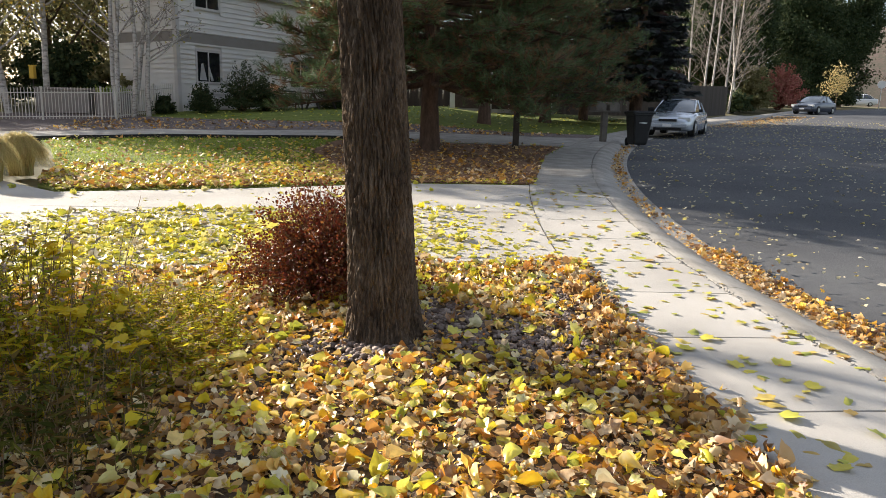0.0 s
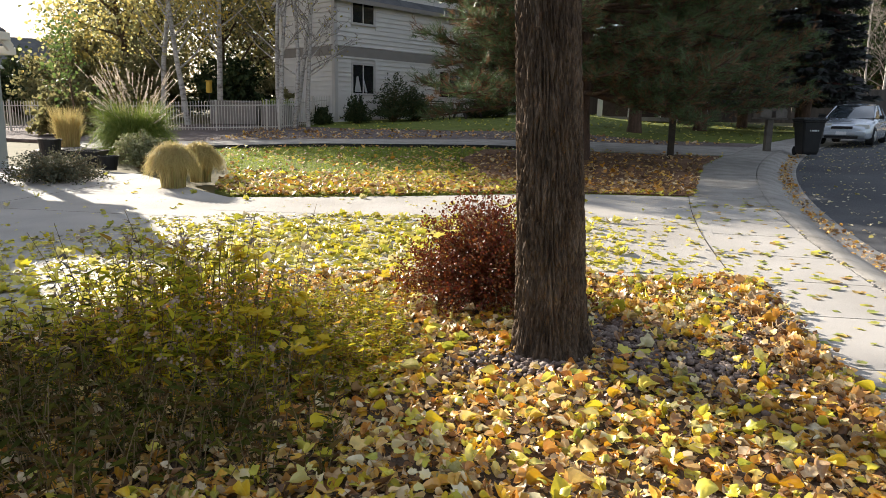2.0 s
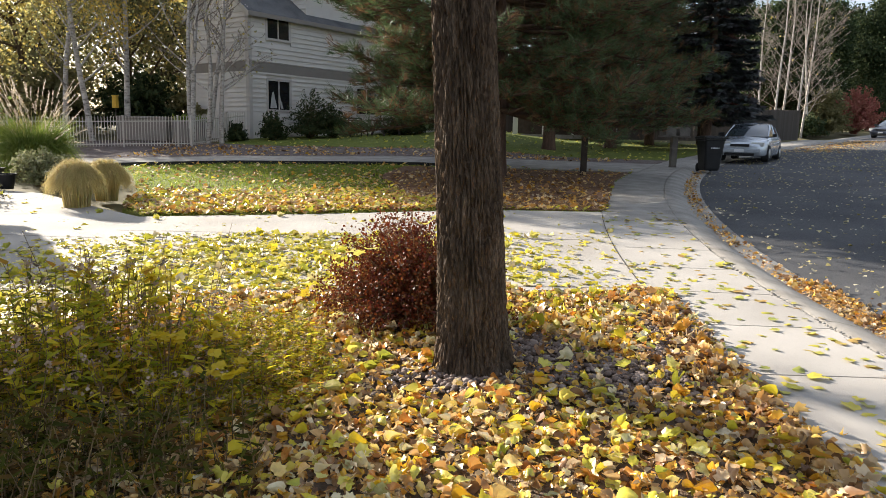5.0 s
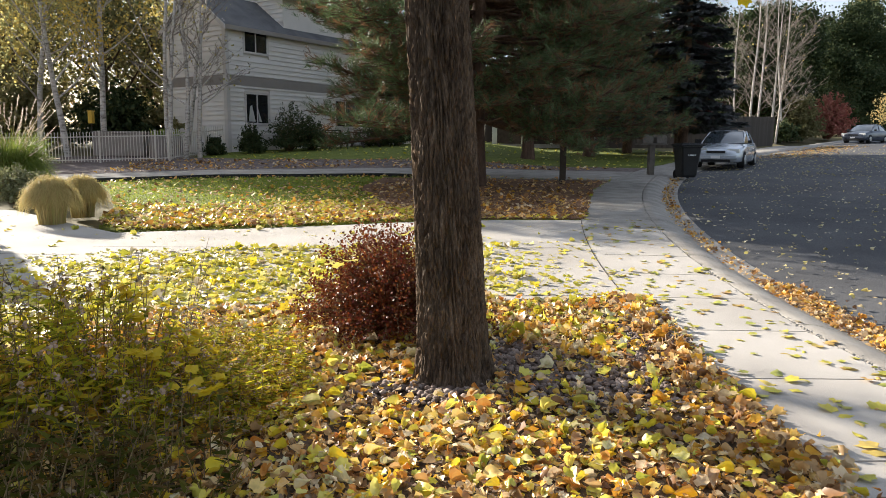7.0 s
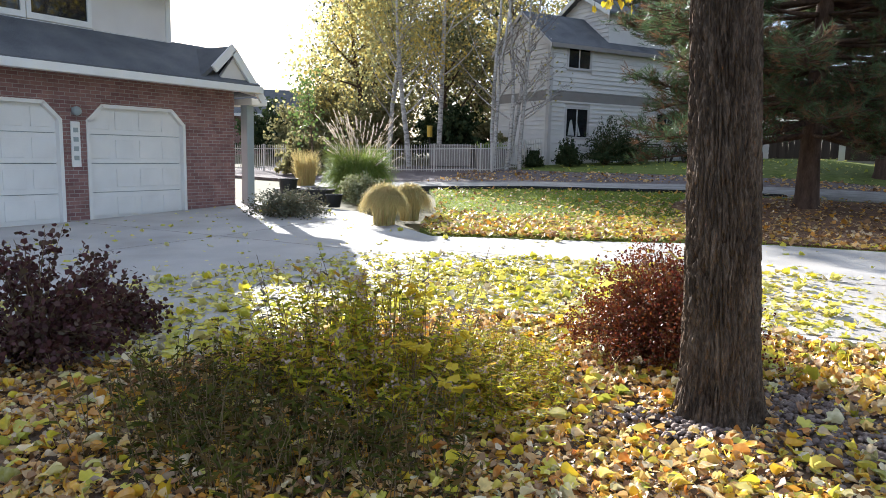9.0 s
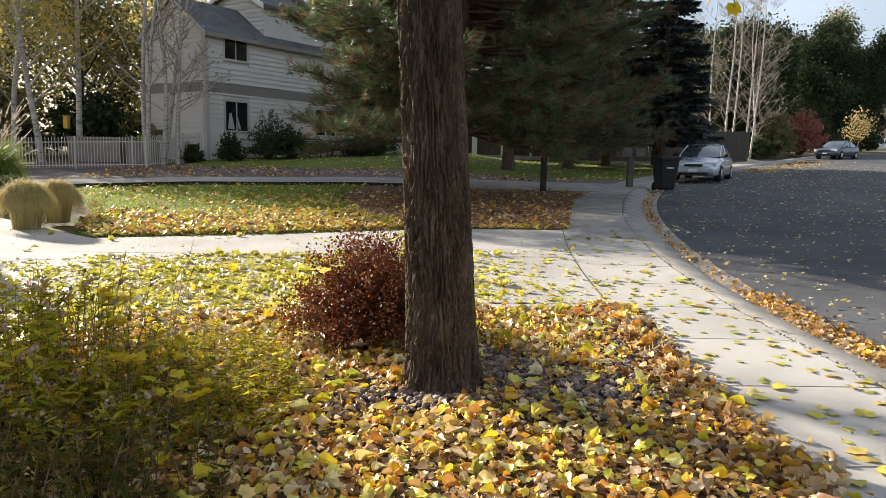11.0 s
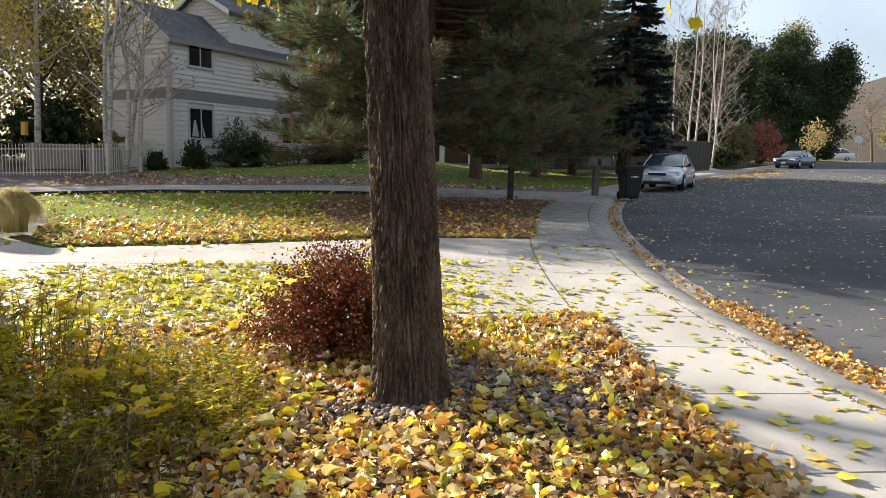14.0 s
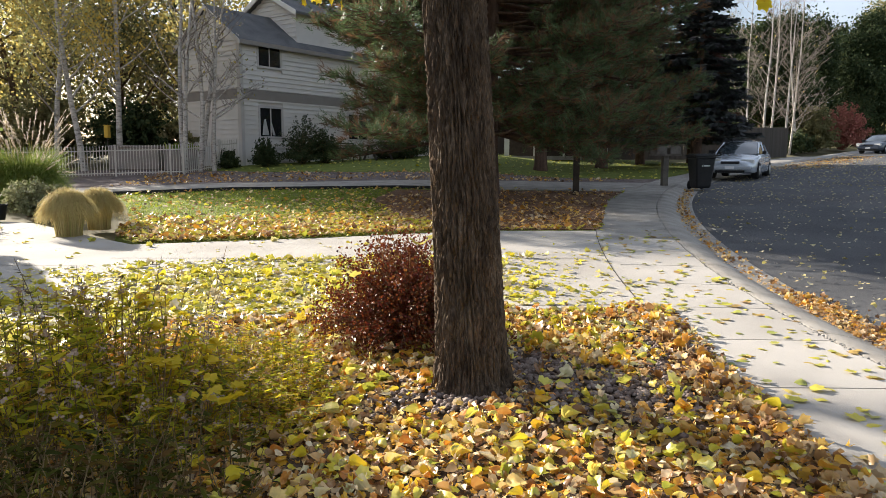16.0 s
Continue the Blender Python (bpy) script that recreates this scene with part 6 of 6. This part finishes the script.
# ---- street furniture ----
def wheelie_bin(x, y, rz):
    t = thing("wheelie_bin", "black plastic wheeled rubbish bin standing at the kerb", "rubbish bin", pose(x, y, gz(x, y) - 0.06, 0, 0, rz))
    bm = bmesh.new()
    prof = [(0.21, 0.24, 0.05), (0.24, 0.27, 0.12), (0.31, 0.35, 0.95), (0.34, 0.38, 0.97), (0.34, 0.38, 1.01)]
    rings = []
    for hw, hd, z in prof:
        c = 0.05
        rings.append([bm.verts.new((px, py, z)) for px, py in ((hw - c, -hd), (hw, -hd + c), (hw, hd - c), (hw - c, hd), (-hw + c, hd), (-hw, hd - c), (-hw, -hd + c), (-hw + c, -hd))])
    for a, b in zip(rings[:-1], rings[1:]):
        for i in range(8):
            bm.faces.new((a[i], a[(i + 1) % 8], b[(i + 1) % 8], b[i]))
    bm.faces.new(rings[0][::-1])
    part("body", bm, BLACK_PLASTIC, t)
    bm = bmesh.new()
    box(bm, -0.36, 0.36, -0.42, 0.4, 1.012, 1.07, 0.025)
    box(bm, -0.3, 0.3, -0.3, 0.3, 1.06, 1.1, 0.02)
    part("lid", bm, BLACK_PLASTIC, t)
    part("handle", (lambda b: (bmesh.ops.create_cone(b, segments=10, radius1=0.018, radius2=0.018, depth=0.5, cap_ends=True, matrix=Matrix.Translation((0, 0.46, 1.0)) @ Matrix.Rotation(radians(90), 4, "Y")), b)[1])(bmesh.new()), BLACK_PLASTIC, t)
    for s in (-1, 1):
        bm = bmesh.new()
        bmesh.ops.create_cone(bm, segments=18, radius1=0.13, radius2=0.13, depth=0.06, cap_ends=True, matrix=Matrix.Translation((s * 0.2, 0.33, 0.13)) @ Matrix.Rotation(radians(90), 4, "Y"))
        part("wheel", bm, RUBBER, t)
    for k, (a, b) in enumerate(((-0.12, -0.1), (-0.07, 0.07), (0.1, 0.12))):
        boxed("mark", (a, b, -0.365, -0.345, 0.74, 0.78), WHITE_MARK, t, "pale moulded mark", m=Matrix.Rotation(radians(5.0), 4, "X") @ Matrix.Translation((0, 0.06, 0)))


wheelie_bin(6.55, 23.1, 12)


def mailbox(x, y, rz):
    t = thing("mailbox", "dark double mailbox on a thick wooden post", "mailbox", pose(x, y, gz(x, y) - 0.03, 0, 0, rz))
    boxed("post", (-0.09, 0.09, -0.09, 0.09, 0, 1.02), MAIL_WOOD, t, "", 0.012)
    boxed("shelf", (-0.46, 0.46, -0.2, 0.2, 0.98, 1.03), MAIL_WOOD, t, "", 0.006)
    for s in (-1, 1):
        bm = bmesh.new()
        pts = [(-0.17, 1.031), (0.17, 1.031), (0.17, 1.2)] + [(0.17 * math.cos(a), 1.2 + 0.12 * math.sin(a)) for a in np.linspace(0.3, 2.84, 7)] + [(-0.17, 1.2)]
        prism(bm, [(p[0] + s * 0.23, p[1]) for p in pts], "y", -0.24, 0.24)
        box_ob = part("box", bm, MAIL_WOOD, t)
        boxed("flag", (s * 0.23 + s * 0.172, s * 0.23 + s * 0.185, -0.1, 0.04, 1.18, 1.22), BLACK_PLASTIC, box_ob)


mailbox(5.55, 23.6, 15)


def lamp_post(x, y):
    t = thing("yard_post", "slim dark post at the corner of a driveway", "post", pose(x, y, gz(x, y) - 0.03))
    boxed("post", (-0.085, 0.085, -0.085, 0.085, 0, 1.75), DARKWOOD, t, "", 0.012)
    boxed("collar", (-0.12, 0.12, -0.12, 0.12, 1.75, 1.8), DARKWOOD, t, "", 0.01)
    bm = bmesh.new()
    bmesh.ops.create_cone(bm, segments=4, radius1=0.16, radius2=0.02, depth=0.14, cap_ends=True, matrix=Matrix.Translation((0, 0, 1.87)) @ Matrix.Rotation(radians(45), 4, "Z"))
    part("cap", bm, DARKWOOD, t)


lamp_post(2.62, 20.0)


def street_sign(x, y):
    t = thing("street_sign", "pale round sign on a thin metal pole", "sign", pose(x, y, gz(x, y), 0, 0, -28))
    part("pole", (lambda b: (bmesh.ops.create_cone(b, segments=8, radius1=0.04, radius2=0.04, depth=2.6, cap_ends=True, matrix=Matrix.Translation((0, 0, 1.3))), b)[1])(bmesh.new()), CHROME, t)
    part("plate", (lambda b: (bmesh.ops.create_cone(b, segments=8, radius1=0.42, radius2=0.42, depth=0.02, cap_ends=True, matrix=Matrix.Translation((0, -0.05, 2.5)) @ Matrix.Rotation(radians(90), 4, "X")), b)[1])(bmesh.new()), OFFWHITE, t)


street_sign(41.5, 77.0)


# ---- cars ----
def car(name, label, paint, m, tall=0.0, long=1.0):
    t = thing(name, label, "car", m)
    bm = bmesh.new()
    st = [(2.24, 0.58, 0.34, 0.56), (2.2, 0.7, 0.26, 0.64), (2.05, 0.8, 0.22, 0.7), (1.7, 0.84, 0.2, 0.77), (0.98, 0.86, 0.19, 0.9), (0.2, 0.87, 0.19, 0.92), (-0.9, 0.87, 0.19, 0.94), (-1.6, 0.86, 0.2, 0.97), (-2.05, 0.82, 0.26, 0.95), (-2.2, 0.72, 0.34, 0.86)]
    rings = []
    for x, w, zb, zt in st:
        zt += tall * 0.4
        h = zt - zb
        half = [(w * 0.9, zb), (w * 0.99, zb + 0.1 * h), (w, zb + 0.45 * h), (w * 0.985, zb + 0.75 * h), (w * 0.93, zb + 0.94 * h), (w * 0.72, zt)]
        ring = [(x * long, y, z) for y, z in half] + [(x * long, 0, zt + 0.02)] + [(x * long, -y, z) for y, z in half[::-1]]
        rings.append([bm.verts.new(v) for v in ring])
    for a, b in zip(rings[:-1], rings[1:]):
        for i in range(len(a) - 1):
            bm.faces.new((a[i], b[i], b[i + 1], a[i + 1]))
        bm.faces.new((a[-1], b[-1], b[0], a[0]))
    bm.faces.new(rings[0])
    bm.faces.new(rings[-1][::-1])
    bmesh.ops.recalc_face_normals(bm, faces=bm.faces)
    body = part("body", bm, paint, t, soft=True)
    lift = tall * 0.4
    st = [(1.02, 0.74, 0.9, 0.9), (0.8, 0.75, 1.05, 0.91), (0.5, 0.75, 1.22, 0.92), (0.16, 0.76, 1.35, 0.93), (-0.3, 0.76, 1.405, 0.94), (-0.8, 0.75, 1.39, 0.95), (-1.12, 0.74, 1.31, 0.955), (-1.42, 0.72, 1.14, 0.96), (-1.74, 0.7, 0.965, 0.96)]

    def ring(x, w, zt, zb):
        zt, zb = zt + tall * (zt - 0.9) / 0.5, zb + lift
        zt = max(zt, zb + 0.01)
        k = (zt - zb) / 0.47
        half = [(w, zb - 0.02), (w - 0.08 * k, zb + 0.55 * (zt - zb)), (w - 0.15 * k, zb + 0.9 * (zt - zb)), (w - 0.24 * k, zt)]
        return [(x * long, y, z) for y, z in half] + [(x * long, 0, zt + 0.018 * k)] + [(x * long, -y, z) for y, z in half[::-1]]

    rows = [ring(*q) for q in st]
    glass, roof = bmesh.new(), bmesh.new()
    for k in range(len(rows) - 1):
        for i in range(8):
            tgt = roof if 2 <= i <= 5 and 3 <= k <= 5 else glass
            tgt.faces.new([tgt.verts.new(v) for v in (rows[k][i], rows[k + 1][i], rows[k + 1][i + 1], rows[k][i + 1])])
    for b in (glass, roof):
        bmesh.ops.remove_doubles(b, verts=b.verts, dist=0.0005)
        bmesh.ops.recalc_face_normals(b, faces=b.faces)
    part("glass", glass, CAR_GLASS, t, "dark tinted windows", soft=True)
    for v in roof.verts:
        v.co.z += 0.008
    part("roof", roof, paint, t, soft=True)
    boxed("sunroof", (-0.72 * long, -0.2 * long, -0.34, 0.34, 1.405 + tall, 1.436 + tall), CAR_GLASS, t, "", 0.008)
    for s in (1, -1):
        for (x0, w0, z0), (x1, w1, z1) in (((1.02, 0.74, 0.9 + lift), (0.16, 0.62, 1.33 + tall)), ((-0.35, 0.765, 0.94 + lift), (-0.38, 0.61, 1.37 + tall)), ((-1.72, 0.7, 0.96 + lift), (-1.12, 0.62, 1.29 + tall))):
            V, F = tubes([(np.array([[x0 * long, s * w0, z0], [x1 * long, s * w1, z1]]), [0.035, 0.03])], 6)
            link("pillar", mesh_np("pillar", V, F), paint, t)
        bm = bmesh.new()
        box(bm, 0.72 * long, 0.86 * long, s * 0.86 - 0.0, s * 1.0, 0.9 + lift, 1.02 + lift, 0.03)
        part("mirror", bm, BLACK_PLASTIC, t)
        bm = bmesh.new()
        box(bm, 2.0 * long, 2.2 * long, s * 0.36, s * 0.79, 0.56 + lift * 0.6, 0.7 + lift * 0.6, 0.03)
        part("headlight", bm, LAMP_GLASS, t)
        for x in (1.38, -1.32):
            wheel = new("wheel")
            wheel.parent = t
            wheel.matrix_basis = pose(x * long, s * 0.76, 0.31)
            bm = bmesh.new()
            r = bmesh.ops.create_cone(bm, segments=26, radius1=0.31, radius2=0.31, depth=0.24, cap_ends=True, matrix=Matrix.Rotation(radians(90), 4, "X"))
            bmesh.ops.bevel(bm, geom=[e for e in bm.edges if len(e.link_faces) == 2 and any(len(f.verts) > 4 for f in e.link_faces)], offset=0.03, segments=2, affect="EDGES")
            part("tyre", bm, RUBBER, wheel)
            bm = bmesh.new()
            bmesh.ops.create_cone(bm, segments=20, radius1=0.19, radius2=0.16, depth=0.05, cap_ends=True, matrix=Matrix.Translation((0, s * 0.115, 0)) @ Matrix.Rotation(radians(-90 * s), 4, "X"))
            part("rim", bm, CHROME, wheel)
    boxed("grille", (2.2 * long, 2.262 * long, -0.32, 0.32, 0.54 + lift * 0.6, 0.63 + lift * 0.6), BLACK_PLASTIC, t, "", 0.01)
    boxed("bumper", (2.1 * long, 2.3 * long, -0.72, 0.72, 0.33, 0.47), paint, t, "", 0.04)
    boxed("air_intake", (2.2 * long, 2.275 * long, -0.5, 0.5, 0.22, 0.31), BLACK_PLASTIC, t, "", 0.01)
    boxed("number_plate", (2.3 * long, 2.31 * long, -0.16, 0.16, 0.35, 0.45), WHITE_MARK, t)


def parked(y, u):
    x0, s = kerb_x(y)
    p = street(u, y, -0.09)
    return pose(p[0], p[1], p[2], 0, 0, math.degrees(math.atan2(-1, -s)))


car("silver_sedan", "silver sedan parked at the kerb facing the camera", SILVER, parked(29.6, 1.35))
car("grey_sedan", "dark blue-grey sedan parked along the kerb", GREY_CAR, parked(58.5, 2.4) @ pose(0, 0, 0, 0, 0, -14))
car("white_pickup", "white sport utility car parked on a far drive", WHITE_CAR, pose(54.6, 108, gz(54.6, 108), 0, 0, 158), tall=0.35, long=1.05)


# ---- garden furniture behind the fence and by the wall ----
def tub(x, y, rz):
    t = thing("hot_tub", "tan panelled hot tub behind the picket fence", "hot tub", pose(x, y, gz(x, y) - 0.05, 0, 0, rz))
    boxed("shell", (-0.95, 0.95, -1.0, 1.0, 0, 0.88), TUB, t, "", 0.04)
    boxed("cover", (-1.0, 1.0, -1.08, 1.08, 0.88, 0.97), TUB, t, "pale hot tub cover", 0.03)


tub(-14.9, 27.9, 16)
t = thing("planter_box", "tan planter box with green plants behind the fence", "planter", pose(-12.9, 27.5, gz(-12.9, 27.5) - 0.05, 0, 0, 16))
boxed("box", (-0.55, 0.55, -0.4, 0.4, 0, 0.85), TUB, t, "", 0.02)
P = rng.normal(0, 1, (260, 3)) * [0.3, 0.2, 0.07] + [0, 0, 0.93]
link("plants", mesh_np("plants", *scatter(*CARD, P, frames_from(rng.normal(0, 1, (260, 3)), rng.uniform(0, 6, 260)), np.full(260, 0.12))), TALLGRASS, t)
t = thing("bird_feeder", "yellow hanging bird feeder on an aspen", "bird feeder", pose(-15.45, 26.5, gz(-15.45, 26.5) + 1.35))
boxed("hopper", (-0.09, 0.09, -0.09, 0.09, 0.0, 0.46), GOLD_SIGN, t, "", 0.03)
boxed("cap", (-0.11, 0.11, -0.11, 0.11, 0.46, 0.5), GOLD_SIGN, t, "", 0.02)
link("pole", mesh_np("pole", *tubes([(np.array([[0, 0, -1.4], [0, 0, 0.02]]), [0.02, 0.02])], 8)), DARKWOOD, t)


def bench(x, y, rz):
    t = thing("garden_bench", "black metal garden bench against the siding wall", "bench", pose(x, y, gz(x, y), 0, 0, rz))
    for k in range(4):
        boxed("slat", (-0.6, 0.6, -0.2 + 0.11 * k, -0.12 + 0.11 * k, 0.42, 0.45), BLACK_PLASTIC, t)
    for k in range(4):
        boxed("back_slat", (-0.6, 0.6, 0.24, 0.27, 0.5 + 0.11 * k, 0.57 + 0.11 * k), BLACK_PLASTIC, t)
    for s in (-0.58, 0.58):
        for yy in (-0.18, 0.22):
            boxed("leg", (s - 0.025, s + 0.025, yy - 0.02, yy + 0.02, 0, 0.9 if yy > 0 else 0.62), BLACK_PLASTIC, t)
        boxed("armrest", (s - 0.03, s + 0.03, -0.2, 0.26, 0.62, 0.65), BLACK_PLASTIC, t)


bench(-7.3, 32.6, 62.2)


def picnic_table(x, y, rz):
    t = thing("picnic_table", "grey wooden picnic table beside the house wall", "table", pose(x, y, gz(x, y), 0, 0, rz))
    for k in range(5):
        boxed("plank", (-0.9, 0.9, -0.38 + 0.155 * k, -0.24 + 0.155 * k, 0.71, 0.75), FENCE_WOOD_LIGHT, t)
    for s in (-1, 1):
        boxed("seat_plank", (-0.9, 0.9, s * 0.7 - 0.13, s * 0.7 + 0.13, 0.42, 0.46), FENCE_WOOD_LIGHT, t)
        for r in (-0.6, 0.6):
            boxed("leg", (r - 0.04, r + 0.04, -0.04, 0.04, 0, 0.78), FENCE_WOOD_LIGHT, t, m=Matrix.Translation((0, s * 0.42, 0)) @ Matrix.Rotation(radians(s * 28), 4, "X"))
    for r in (-0.6, 0.6):
        boxed("crossbar", (r - 0.05, r - 0.01, -0.8, 0.8, 0.36, 0.42), FENCE_WOOD_LIGHT, t)


picnic_table(-6.4, 34.8, 62.2)

# pieces too small to pick apart stay joined
SMALL = ("stem", "twig", "stems", "twigs", "flower_head", "blade", "stalk", "plume", "leaves", "needles", "dead_needles", "crown", "foliage", "limb", "straw", "blades", "stalks", "plumes", "plants", "hanging_twig", "trunk_twigs")
for ob in list(bpy.data.objects):
    if ob.parent is not None and ob.name.split(".")[0] in SMALL:
        ob["kind"] = "stuff"
